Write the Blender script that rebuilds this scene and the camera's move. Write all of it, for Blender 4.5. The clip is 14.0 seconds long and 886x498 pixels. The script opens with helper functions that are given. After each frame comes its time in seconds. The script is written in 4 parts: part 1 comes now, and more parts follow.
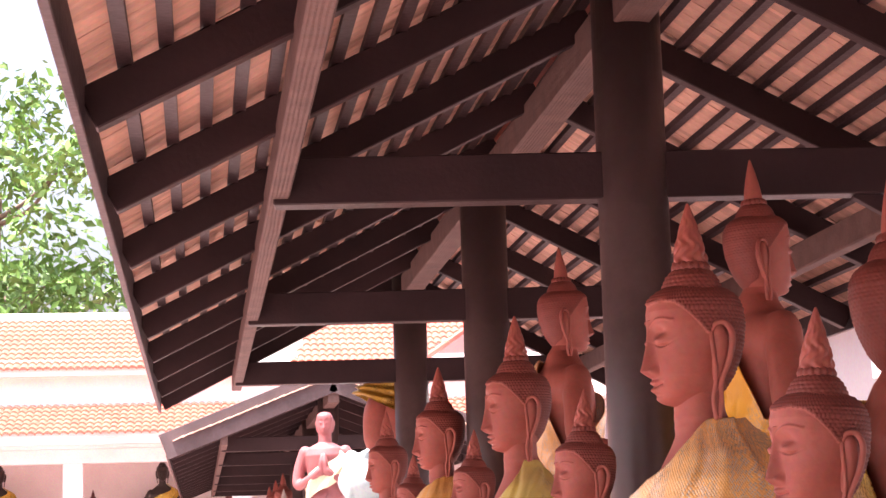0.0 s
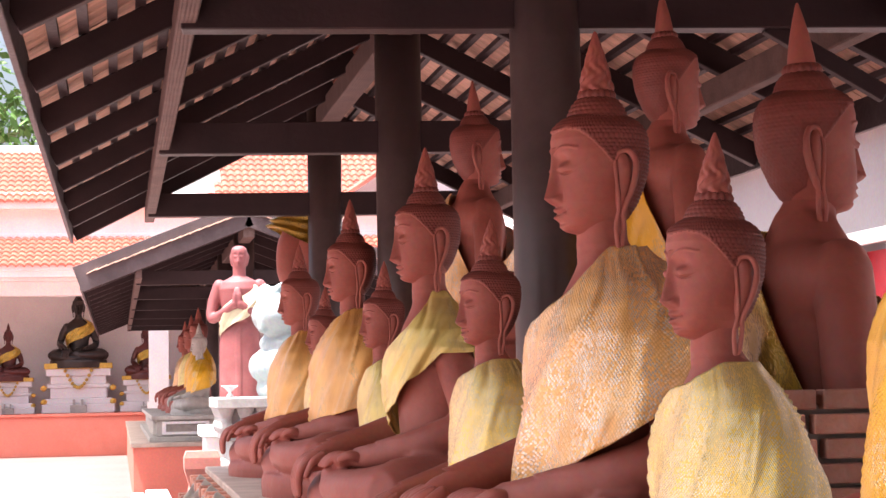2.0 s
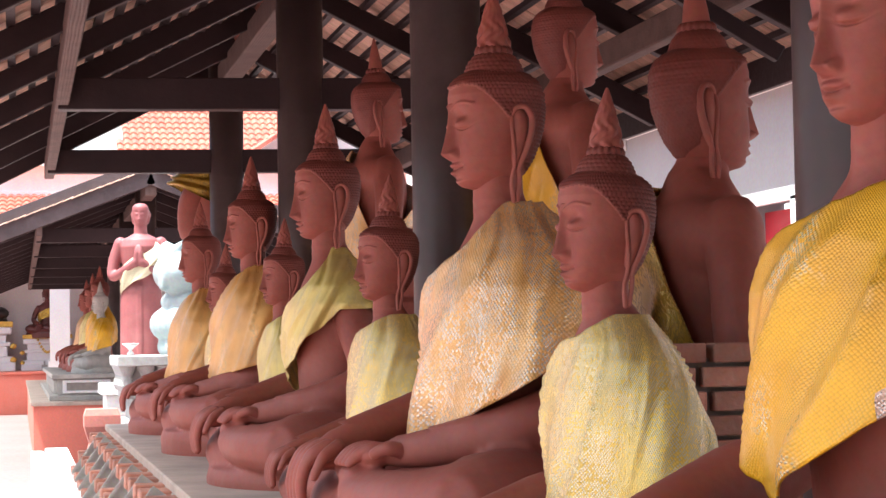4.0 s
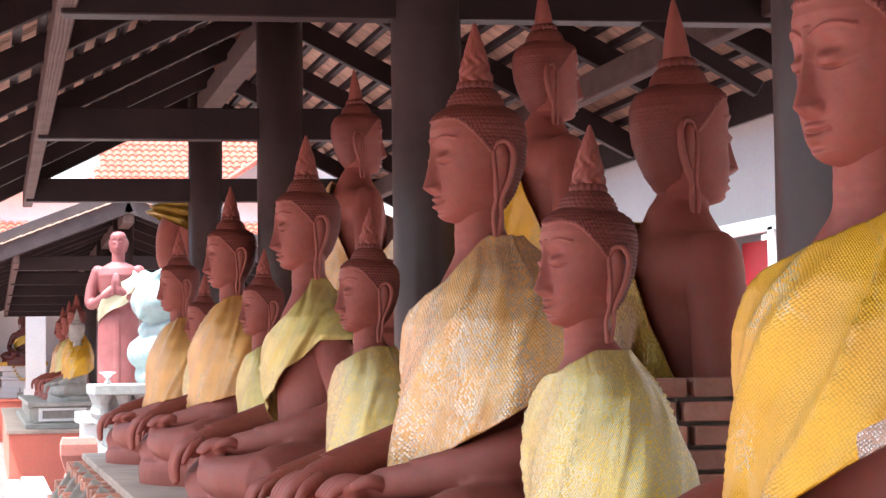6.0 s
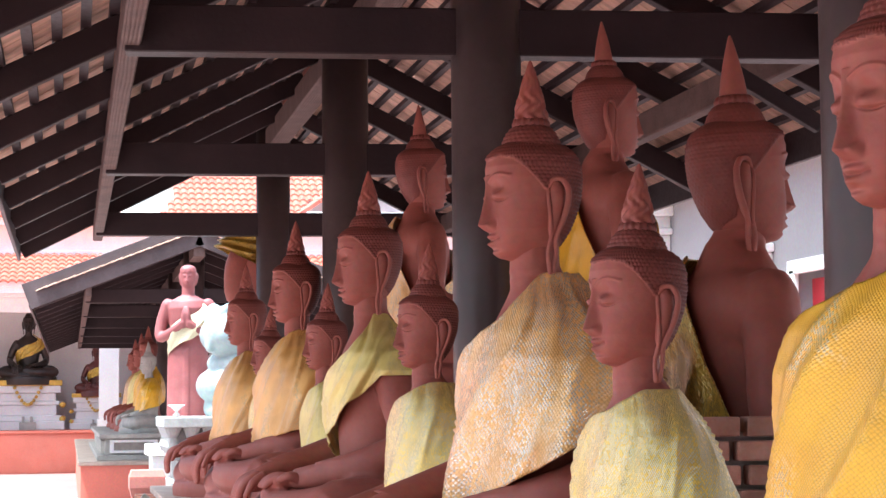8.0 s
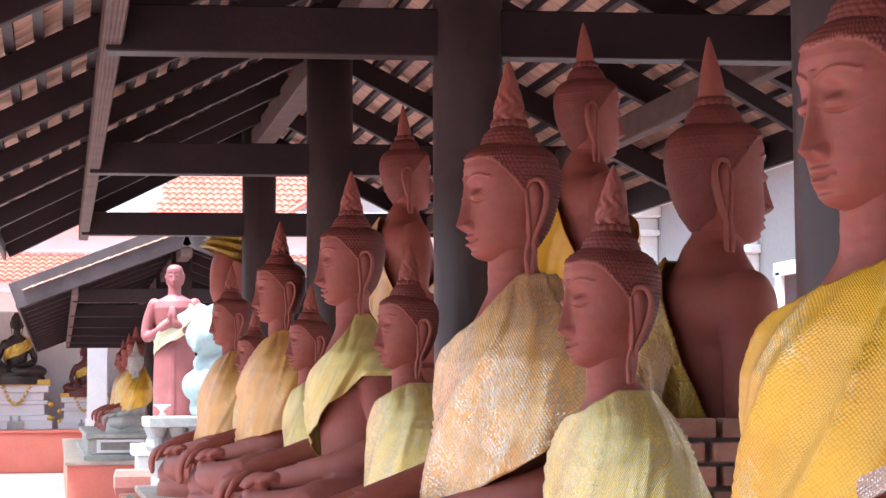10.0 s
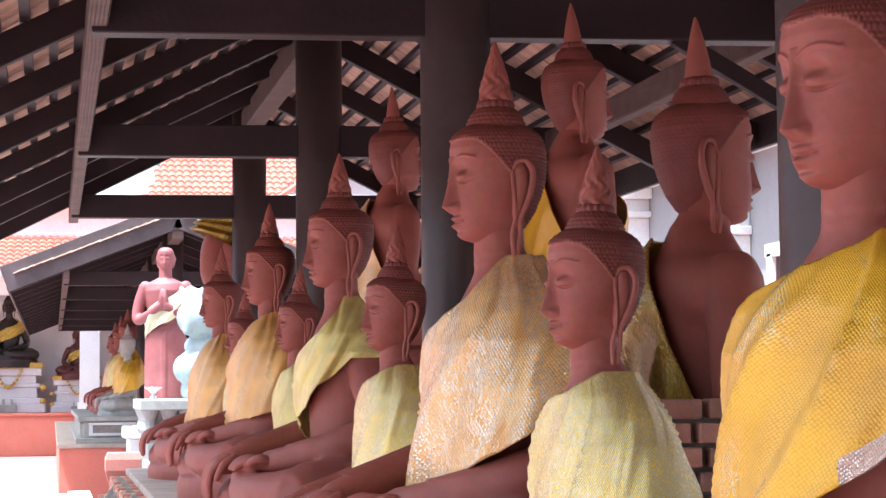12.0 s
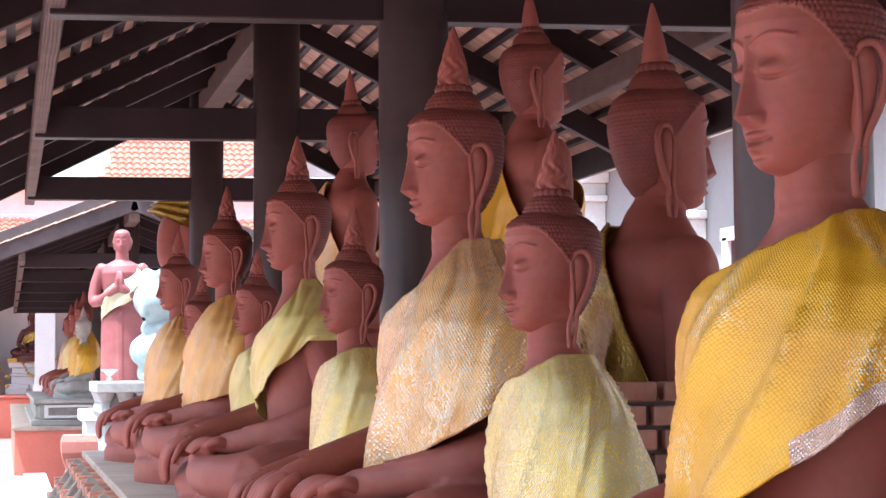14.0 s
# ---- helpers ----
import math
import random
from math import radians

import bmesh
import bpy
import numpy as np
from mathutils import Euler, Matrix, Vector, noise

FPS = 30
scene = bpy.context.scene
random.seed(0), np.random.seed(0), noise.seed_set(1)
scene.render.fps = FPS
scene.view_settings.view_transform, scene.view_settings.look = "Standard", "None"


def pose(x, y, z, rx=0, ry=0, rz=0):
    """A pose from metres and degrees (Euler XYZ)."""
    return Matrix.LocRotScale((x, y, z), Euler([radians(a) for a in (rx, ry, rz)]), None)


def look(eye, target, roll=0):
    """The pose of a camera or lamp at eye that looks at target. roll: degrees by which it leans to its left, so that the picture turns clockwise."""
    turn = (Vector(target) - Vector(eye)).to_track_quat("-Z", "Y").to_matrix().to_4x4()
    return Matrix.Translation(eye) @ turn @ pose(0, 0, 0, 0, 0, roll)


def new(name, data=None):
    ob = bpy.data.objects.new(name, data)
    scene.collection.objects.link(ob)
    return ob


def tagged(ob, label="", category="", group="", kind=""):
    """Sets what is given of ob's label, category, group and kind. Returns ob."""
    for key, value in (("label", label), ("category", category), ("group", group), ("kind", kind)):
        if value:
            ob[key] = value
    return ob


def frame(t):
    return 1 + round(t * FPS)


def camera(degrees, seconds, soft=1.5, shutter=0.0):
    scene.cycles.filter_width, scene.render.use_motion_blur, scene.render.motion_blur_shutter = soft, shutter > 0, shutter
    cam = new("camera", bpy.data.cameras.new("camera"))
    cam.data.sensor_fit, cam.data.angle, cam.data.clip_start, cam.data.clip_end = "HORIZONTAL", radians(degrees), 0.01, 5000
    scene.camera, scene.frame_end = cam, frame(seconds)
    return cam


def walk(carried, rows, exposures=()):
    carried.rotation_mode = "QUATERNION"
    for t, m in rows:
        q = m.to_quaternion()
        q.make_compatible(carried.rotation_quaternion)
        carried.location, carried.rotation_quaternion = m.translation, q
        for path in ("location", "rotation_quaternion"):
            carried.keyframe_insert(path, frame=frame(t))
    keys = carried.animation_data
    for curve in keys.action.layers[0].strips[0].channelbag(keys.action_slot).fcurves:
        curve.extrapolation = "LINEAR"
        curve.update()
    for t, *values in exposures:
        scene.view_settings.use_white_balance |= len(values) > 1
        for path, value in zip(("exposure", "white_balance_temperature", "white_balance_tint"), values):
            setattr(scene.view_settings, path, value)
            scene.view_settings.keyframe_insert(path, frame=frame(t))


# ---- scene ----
cam = camera(26.0, 14.0)
PATH = [
    (0, (-1.831, -7.82, 1.774), (-1.577, -5.861, 2.081), -1.7),
    (0.5, (-1.805, -7.797, 1.764), (-1.543, -5.831, 2.022), -1.3),
    (1, (-1.798, -7.795, 1.744), (-1.496, -5.828, 1.949), -1.1),
    (1.5, (-1.793, -7.79, 1.733), (-1.473, -5.823, 1.901), -0.7),
    (2, (-1.78, -7.803, 1.728), (-1.445, -5.836, 1.868), -1.1),
    (2.5, (-1.768, -7.81, 1.72), (-1.414, -5.845, 1.844), -1.1),
    (3, (-1.761, -7.807, 1.705), (-1.382, -5.846, 1.808), -1.6),
    (3.5, (-1.761, -7.824, 1.706), (-1.35, -5.869, 1.802), -1.3),
    (6, (-1.782, -7.86, 1.723), (-1.326, -5.916, 1.849), -0.8),
    (6.5, (-1.796, -7.878, 1.733), (-1.343, -5.935, 1.879), -1.0),
    (7, (-1.748, -7.847, 1.736), (-1.344, -5.894, 1.881), -1.1),
    (7.5, (-1.732, -7.867, 1.736), (-1.355, -5.909, 1.889), -1.0),
    (8, (-1.728, -7.885, 1.735), (-1.347, -5.928, 1.896), -0.5),
    (10.5, (-1.679, -7.893, 1.734), (-1.286, -5.939, 1.895), -0.4),
    (11, (-1.672, -7.892, 1.733), (-1.277, -5.938, 1.887), -1.0),
    (11.5, (-1.672, -7.892, 1.732), (-1.275, -5.937, 1.876), -0.6),
    (12, (-1.664, -7.879, 1.733), (-1.266, -5.924, 1.876), -0.5),
    (12.5, (-1.661, -7.88, 1.74), (-1.261, -5.925, 1.886), -0.6),
    (13, (-1.664, -7.897, 1.736), (-1.259, -5.945, 1.894), -0.5),
    (13.5, (-1.661, -7.902, 1.731), (-1.246, -5.951, 1.878), -0.5),
    (14, (-1.675, -7.914, 1.732), (-1.233, -5.968, 1.857), -0.4),
]
walk(cam, [(t, look(e, g, r)) for t, e, g, r in PATH], [(0, 2.03, 6300, 26), (1.5, 1.70, 6100, 19), (3, 1.42, 5750, 9), (7, 1.54, 5200, 0), (14, 1.55, 5000, 1)])


# world, sun
def daylight():
    w = bpy.data.worlds.new("sky")
    scene.world = w
    w.use_nodes = True
    nt = w.node_tree
    sky = nt.nodes.new("ShaderNodeTexSky")
    sky.sky_type = "NISHITA"
    sky.sun_disc = False
    sky.sun_elevation, sky.sun_rotation = radians(71), radians(-118)
    sky.air_density, sky.dust_density, sky.ozone_density = 1.3, 10.0, 0.3
    bg = nt.nodes["Background"]
    bg.inputs["Strength"].default_value = 0.15
    nt.links.new(sky.outputs[0], bg.inputs[0])
    sun = new("sun", bpy.data.lights.new("sun", "SUN"))
    sun.data.energy, sun.data.angle, sun.data.color = 5.0, radians(0.6), (1.0, 0.95, 0.87)
    el, az = radians(71), radians(-118)
    way = Vector((math.sin(az) * math.cos(el), math.cos(az) * math.cos(el), math.sin(el)))
    sun.matrix_world = look(way * 50, (0, 0, 0))


daylight()


# materials
def material(name, base, rough=0.7, metal=0.0, var=0.25, scale=6.0, fine=60.0, bump=0.15, stain=None, stain_amount=0.35, spec=0.5, random_tint=0.0):
    """A surface with two scales of variation: broad stains and fine grain, with relief."""
    m = bpy.data.materials.new(name)
    m.use_nodes = True
    nt = m.node_tree
    N, L = nt.nodes, nt.links
    bsdf = N["Principled BSDF"]
    tc = N.new("ShaderNodeTexCoord")
    big = N.new("ShaderNodeTexNoise")
    big.inputs["Scale"].default_value, big.inputs["Detail"].default_value, big.inputs["Roughness"].default_value = scale, 5, 0.6
    small = N.new("ShaderNodeTexNoise")
    small.inputs["Scale"].default_value, small.inputs["Detail"].default_value = fine, 4
    L.new(tc.outputs["Object"], big.inputs["Vector"])
    L.new(tc.outputs["Object"], small.inputs["Vector"])
    ramp = N.new("ShaderNodeValToRGB")
    ramp.color_ramp.elements[0].position, ramp.color_ramp.elements[1].position = 0.3, 0.7
    lo = [c * (1 - var) for c in base]
    hi = [min(1, c * (1 + var)) for c in base]
    ramp.color_ramp.elements[0].color, ramp.color_ramp.elements[1].color = (*lo, 1), (*hi, 1)
    L.new(big.outputs["Fac"], ramp.inputs["Fac"])
    mix = N.new("ShaderNodeMix")
    mix.data_type, mix.blend_type = "RGBA", "MULTIPLY"
    mix.inputs["Factor"].default_value = 0.35
    L.new(ramp.outputs["Color"], mix.inputs["A"])
    L.new(small.outputs["Color"], mix.inputs["B"])
    gain = N.new("ShaderNodeMix")
    gain.data_type, gain.blend_type = "RGBA", "MULTIPLY"
    gain.inputs["Factor"].default_value = 1.0
    gain.inputs["B"].default_value = (1.2, 1.2, 1.2, 1)
    L.new(mix.outputs["Result"], gain.inputs["A"])
    colour = gain.outputs["Result"]
    if stain:
        st = N.new("ShaderNodeTexNoise")
        st.inputs["Scale"].default_value, st.inputs["Detail"].default_value, st.inputs["Roughness"].default_value = scale * 0.6, 8, 0.7
        off = N.new("ShaderNodeMapping")
        off.inputs["Location"].default_value = (3.1, 7.7, 1.3)
        L.new(tc.outputs["Object"], off.inputs["Vector"])
        L.new(off.outputs["Vector"], st.inputs["Vector"])
        sr = N.new("ShaderNodeValToRGB")
        sr.color_ramp.elements[0].position, sr.color_ramp.elements[1].position = 0.5, 0.72
        sr.color_ramp.elements[1].color = (stain_amount,) * 3 + (1,)
        L.new(st.outputs["Fac"], sr.inputs["Fac"])
        sm = N.new("ShaderNodeMix")
        sm.data_type = "RGBA"
        sm.inputs["B"].default_value = (*stain, 1)
        L.new(sr.outputs["Color"], sm.inputs["Factor"])
        L.new(colour, sm.inputs["A"])
        colour = sm.outputs["Result"]
    if random_tint:
        oi = N.new("ShaderNodeObjectInfo")
        gi = N.new("ShaderNodeNewGeometry")
        add = N.new("ShaderNodeMath")
        add.operation = "ADD"
        L.new(oi.outputs["Random"], add.inputs[0])
        L.new(gi.outputs["Random Per Island"], add.inputs[1])
        fr = N.new("ShaderNodeMath")
        fr.operation = "FRACT"
        L.new(add.outputs[0], fr.inputs[0])
        mr = N.new("ShaderNodeMapRange")
        mr.inputs["To Min"].default_value, mr.inputs["To Max"].default_value = 1 - random_tint, 1 + random_tint
        L.new(fr.outputs[0], mr.inputs["Value"])
        hs = N.new("ShaderNodeHueSaturation")
        L.new(mr.outputs[0], hs.inputs["Value"])
        L.new(colour, hs.inputs["Color"])
        colour = hs.outputs["Color"]
    L.new(colour, bsdf.inputs["Base Color"])
    rr = N.new("ShaderNodeMapRange")
    rr.inputs["To Min"].default_value, rr.inputs["To Max"].default_value = max(0.03, rough - 0.12), min(1, rough + 0.12)
    L.new(small.outputs["Fac"], rr.inputs["Value"])
    L.new(rr.outputs[0], bsdf.inputs["Roughness"])
    bsdf.inputs["Metallic"].default_value = metal
    bsdf.inputs["Specular IOR Level"].default_value = spec
    bp = N.new("ShaderNodeBump")
    bp.inputs["Strength"].default_value, bp.inputs["Distance"].default_value = bump, 0.01
    L.new(small.outputs["Fac"], bp.inputs["Height"])
    L.new(bp.outputs["Normal"], bsdf.inputs["Normal"])
    return m


def with_relief(m, kind, scale, strength, distance=0.01, stretch=(1, 1, 1)):
    """Adds a second relief of cells or waves to a material."""
    nt = m.node_tree
    N, L = nt.nodes, nt.links
    bsdf = N["Principled BSDF"]
    tc = N.new("ShaderNodeTexCoord")
    mp = N.new("ShaderNodeMapping")
    mp.inputs["Scale"].default_value = stretch
    L.new(tc.outputs["Object"], mp.inputs["Vector"])
    if kind == "cells":
        tx = N.new("ShaderNodeTexVoronoi")
        tx.inputs["Scale"].default_value = scale
        out = tx.outputs["Distance"]
    else:
        tx = N.new("ShaderNodeTexWave")
        tx.inputs["Scale"].default_value, tx.inputs["Distortion"].default_value = scale, 3
        out = tx.outputs["Fac"]
    L.new(mp.outputs["Vector"], tx.inputs["Vector"])
    old = bsdf.inputs["Normal"].links[0].from_socket
    bp = N.new("ShaderNodeBump")
    bp.invert = kind == "cells"
    bp.inputs["Strength"].default_value, bp.inputs["Distance"].default_value = strength, distance
    L.new(out, bp.inputs["Height"])
    L.new(old, bp.inputs["Normal"])
    L.new(bp.outputs["Normal"], bsdf.inputs["Normal"])
    return m


def brocade(name, base, shine, scale=55.0, metal=0.25, rough=0.4, glitter=0.6, spread=0.35, streaks=4.0, lame=0.1):
    """Woven festive cloth: rows of small scales over a satin ground, in patches set with tilted shiny sequins."""
    m = bpy.data.materials.new(name)
    m.use_nodes = True
    nt = m.node_tree
    N, L = nt.nodes, nt.links
    bsdf = N["Principled BSDF"]

    def node(kind, op=None, **inputs):
        o = N.new("ShaderNode" + kind)
        if op:
            o.operation = op
        for key, v in inputs.items():
            socket = o.inputs[int(key[1:])] if key[0] == "i" and key[1:].isdigit() else o.inputs[key.replace("_", " ")]
            if isinstance(v, bpy.types.NodeSocket):
                L.new(v, socket)
            else:
                socket.default_value = v
        return o

    uv = N.new("ShaderNodeTexCoord")
    mp = node("Mapping", Vector=uv.outputs["UV"], Scale=(scale * 2.0, scale * 1.6, 1), Rotation=(0, 0, 0.6))
    vo = N.new("ShaderNodeTexVoronoi")
    vo.voronoi_dimensions = "2D"
    vo.inputs["Scale"].default_value, vo.inputs["Randomness"].default_value = 1.0, 0.22
    L.new(mp.outputs["Vector"], vo.inputs["Vector"])
    no = node("TexNoise", Vector=uv.outputs["Object"], Scale=5.0, Detail=5.0)
    r = N.new("ShaderNodeValToRGB")
    r.color_ramp.elements[0].position, r.color_ramp.elements[1].position = 0.3, 0.72
    r.color_ramp.elements[0].color = (*[c * 0.80 for c in base], 1)
    r.color_ramp.elements[1].color = (*[min(1, c * 1.15) for c in base], 1)
    L.new(no.outputs["Fac"], r.inputs["Fac"])
    # joints between the scales are duller
    joint = node("MapRange", Value=vo.outputs["Distance"], From_Min=0.28, From_Max=0.62, To_Min=1.0, To_Max=0.80)
    ground_colour = N.new("ShaderNodeHueSaturation")
    L.new(r.outputs["Color"], ground_colour.inputs["Color"])
    L.new(joint.outputs[0], ground_colour.inputs["Value"])
    # where the sequins sit: soft patches and slanting streaks
    streak = node("Mapping", Vector=uv.outputs["UV"], Scale=(streaks, 1.6, 1), Rotation=(0, 0, 0.5))
    n2 = node("TexNoise", Vector=streak.outputs["Vector"], Scale=1.6, Detail=3.0)
    patch = node("MapRange", Value=n2.outputs["Fac"], From_Min=0.64 - spread, From_Max=0.70 - spread * 0.5, To_Min=0.0, To_Max=1.0)
    cell = node("SeparateColor", Color=vo.outputs["Color"])
    lit = node("Math", "GREATER_THAN", i0=cell.outputs[0], i1=1 - glitter)
    core = node("MapRange", Value=vo.outputs["Distance"], From_Min=0.34, From_Max=0.46, To_Min=1.0, To_Max=0.0)
    s1 = node("Math", "MULTIPLY", i0=lit.outputs[0], i1=core.outputs[0])
    sequin = node("Math", "MULTIPLY", i0=s1.outputs[0], i1=patch.outputs[0])
    mix = N.new("ShaderNodeMix")
    mix.data_type = "RGBA"
    mix.inputs["B"].default_value = (*shine, 1)
    L.new(sequin.outputs[0], mix.inputs["Factor"])
    L.new(ground_colour.outputs["Color"], mix.inputs["A"])
    L.new(mix.outputs["Result"], bsdf.inputs["Base Color"])
    mm = node("MapRange", Value=sequin.outputs[0], To_Min=lame, To_Max=max(lame, metal))
    L.new(mm.outputs[0], bsdf.inputs["Metallic"])
    rr = node("MapRange", Value=sequin.outputs[0], To_Min=rough, To_Max=0.16)
    L.new(rr.outputs[0], bsdf.inputs["Roughness"])
    bsdf.inputs["Coat Weight"].default_value, bsdf.inputs["Coat Roughness"].default_value = 0.5, 0.28
    bp = node("Bump", Strength=0.5, Distance=0.005, Height=vo.outputs["Distance"])
    bp.invert = True
    # each sequin leans its own way
    off = node("VectorMath", "SUBTRACT", i0=vo.outputs["Color"], i1=(0.5, 0.5, 0.5))
    tilt = node("VectorMath", "SCALE", i0=off.outputs[0], Scale=0.32)
    amount = node("VectorMath", "SCALE", i0=tilt.outputs[0], Scale=sequin.outputs[0])
    total = node("VectorMath", "ADD", i0=bp.outputs["Normal"], i1=amount.outputs[0])
    unit = node("VectorMath", "NORMALIZE", i0=total.outputs[0])
    L.new(unit.outputs[0], bsdf.inputs["Normal"])
    return m


TERRA = material("painted_red_clay", (0.300, 0.092, 0.067), 0.55, var=0.14, scale=3.0, fine=45, bump=0.12, stain=(0.40, 0.19, 0.15), stain_amount=0.3, spec=0.3)
TERRA_HAIR = with_relief(material("curled_red_clay", (0.19, 0.054, 0.040), 0.55, var=0.18, scale=5, fine=60, bump=0.1, spec=0.3), "cells", 125, 0.15, 0.004)
DARK_BRONZE = material("black_bronze", (0.035, 0.025, 0.02), 0.35, 0.3, var=0.3, scale=5, bump=0.1)
OXBLOOD = material("dark_red_lacquer", (0.10, 0.022, 0.016), 0.4, 0.0, var=0.25, scale=5, bump=0.1)
# standing statue's pink, darkened in the colour in place of shade
PINK_SHADED = material("pink_paint_with_shade", (0.235, 0.068, 0.066), 0.55, var=0.14, scale=4, fine=40, stain=(0.30, 0.13, 0.12), stain_amount=0.5)
JADE = material("pale_painted_plaster", (0.31, 0.37, 0.37), 0.55, var=0.12, scale=5, fine=30, stain=(0.15, 0.23, 0.25), stain_amount=0.8)
GREY_STONE = material("grey_cement", (0.42, 0.40, 0.36), 0.85, var=0.2, scale=4, fine=50, bump=0.3, stain=(0.22, 0.21, 0.19), stain_amount=0.6)
WOOD = material("dark_stained_timber", (0.024, 0.012, 0.013), 0.5, var=0.3, scale=3, fine=40, bump=0.15, stain=(0.055, 0.03, 0.03), stain_amount=0.35, spec=0.35)
WOOD_PALE = with_relief(material("weathered_brown_timber", (0.092, 0.052, 0.042), 0.75, var=0.28, scale=7, fine=70, bump=0.35, stain=(0.17, 0.115, 0.10), stain_amount=0.45), "waves", 3, 0.25, 0.01, (6, 0.6, 6))
WOOD_MID = material("greyed_dark_timber", (0.062, 0.042, 0.042), 0.65, var=0.25, scale=3, fine=40, bump=0.2, stain=(0.12, 0.09, 0.09), stain_amount=0.5)
COLUMN = material("dark_painted_concrete", (0.065, 0.046, 0.045), 0.40, var=0.2, scale=2.5, fine=25, bump=0.08, stain=(0.15, 0.12, 0.11), stain_amount=0.4)
TILE_UNDER = material("clay_tile_underside", (0.62, 0.40, 0.30), 0.85, var=0.15, scale=5, fine=50, bump=0.2, stain=(0.42, 0.26, 0.19), stain_amount=0.5, random_tint=0.16)
TILE_TOP = material("glazed_orange_tile", (0.48, 0.125, 0.08), 0.4, var=0.12, scale=1.5, fine=20, bump=0.1, random_tint=0.12)
WHITE = material("white_plaster", (0.80, 0.78, 0.76), 0.75, var=0.06, scale=1.2, fine=30, bump=0.1, stain=(0.60, 0.57, 0.55), stain_amount=0.35)
OLD_WHITE = material("stained_white_stone", (0.34, 0.335, 0.32), 0.8, var=0.2, scale=4, fine=40, bump=0.25, stain=(0.16, 0.15, 0.145), stain_amount=0.7)
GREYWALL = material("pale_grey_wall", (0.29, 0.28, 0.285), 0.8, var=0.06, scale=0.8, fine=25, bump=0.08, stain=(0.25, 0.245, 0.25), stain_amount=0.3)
RED_PLINTH = material("salmon_red_paint", (0.60, 0.17, 0.115), 0.6, var=0.1, scale=1.0, fine=30, bump=0.1, stain=(0.62, 0.28, 0.22), stain_amount=0.45)
FLOOR = material("pale_red_floor", (0.245, 0.15, 0.137), 0.5, var=0.12, scale=0.5, fine=12, bump=0.08, stain=(0.27, 0.17, 0.16), stain_amount=0.5)
CEMENT = material("worn_cement_slab", (0.46, 0.37, 0.30), 0.85, var=0.2, scale=2, fine=40, bump=0.3, stain=(0.24, 0.19, 0.16), stain_amount=0.5)
BRICK = material("red_brick", (0.40, 0.17, 0.11), 0.85, var=0.2, scale=9, fine=60, bump=0.4, stain=(0.45, 0.32, 0.26), stain_amount=0.6, random_tint=0.25)
MORTAR = material("grey_mortar", (0.30, 0.26, 0.23), 0.9, var=0.2, scale=8, fine=60, bump=0.4)
GOLD_PAINT = material("gold_paint", (0.66, 0.42, 0.08), 0.4, 0.55, var=0.2, scale=6, fine=40, bump=0.2)
PINK_STONE = material("faded_pink_plaster", (0.50, 0.19, 0.15), 0.8, var=0.15, scale=4, fine=40, bump=0.25, stain=(0.40, 0.18, 0.15), stain_amount=0.5)
RED_DOOR = material("red_lacquer", (0.42, 0.02, 0.03), 0.4, var=0.12, scale=2, fine=20, bump=0.05)
LEAF = material("green_leaf", (0.10, 0.21, 0.035), 0.55, var=0.35, scale=1.5, fine=9, bump=0.1, random_tint=0.35)
BARK = material("tree_bark", (0.16, 0.12, 0.09), 0.9, var=0.3, scale=3, fine=25, bump=0.5)
CLOTH_APRICOT = brocade("apricot_gold_brocade", (0.95, 0.54, 0.17), (1.0, 0.88, 0.68), 44, 0.4, 0.33, 0.7, 0.30, 5.0, 0.15)
CLOTH_LEMON = brocade("pale_lemon_gold_brocade", (0.94, 0.67, 0.11), (1.0, 0.94, 0.58), 50, 0.3, 0.28, 0.8, 0.40, 2.2, 0.25)
CLOTH_YELLOW = brocade("deep_yellow_brocade", (0.95, 0.50, 0.004), (1.0, 0.88, 0.55), 66, 0.6, 0.33, 0.6, 0.10, 3.0, 0.15)
CLOTH_LIME = brocade("yellow_green_satin", (0.93, 0.76, 0.22), (0.97, 0.90, 0.55), 90, 0.3, 0.36, 0.4, 0.15, 4.0, 0.2)
CLOTH_OCHRE = brocade("ochre_gold_satin", (0.56, 0.36, 0.03), (0.90, 0.74, 0.25), 55, 0.8, 0.28, 0.5, 0.2, 4.0, 0.6)
CLOTH_ORANGE = brocade("orange_gold_satin", (0.93, 0.50, 0.13), (0.96, 0.74, 0.40), 70, 0.4, 0.36, 0.4, 0.15)
CLOTH_SILVER = brocade("silver_hem", (0.72, 0.50, 0.36), (0.92, 0.84, 0.76), 80, 0.6, 0.3, 0.6, 0.35)
CLOTH_CREAM = brocade("cream_cotton", (0.70, 0.62, 0.40), (0.85, 0.80, 0.60), 90, 0.0, 0.7, 0.1, 0.0)


# mesh helpers
def finish(bm, name, mats, smooth=False):
    me = bpy.data.meshes.new(name)
    bmesh.ops.recalc_face_normals(bm, faces=bm.faces)
    if smooth:
        for f in bm.faces:
            f.smooth = True
    bm.to_mesh(me)
    bm.free()
    for m in mats if isinstance(mats, (list, tuple)) else [mats]:
        me.materials.append(m)
    return me


def part(name, bm, mats, parent=None, label="", smooth=False):
    ob = new(name, finish(bm, name, mats, smooth) if isinstance(bm, bmesh.types.BMesh) else bm)
    ob.parent = parent
    if label:
        ob["label"] = label
    return ob


def thing(name, label, category, group="", kind="", at=None):
    ob = tagged(new(name), label, category, group, kind)
    if at is not None:
        ob.matrix_world = at
    return ob


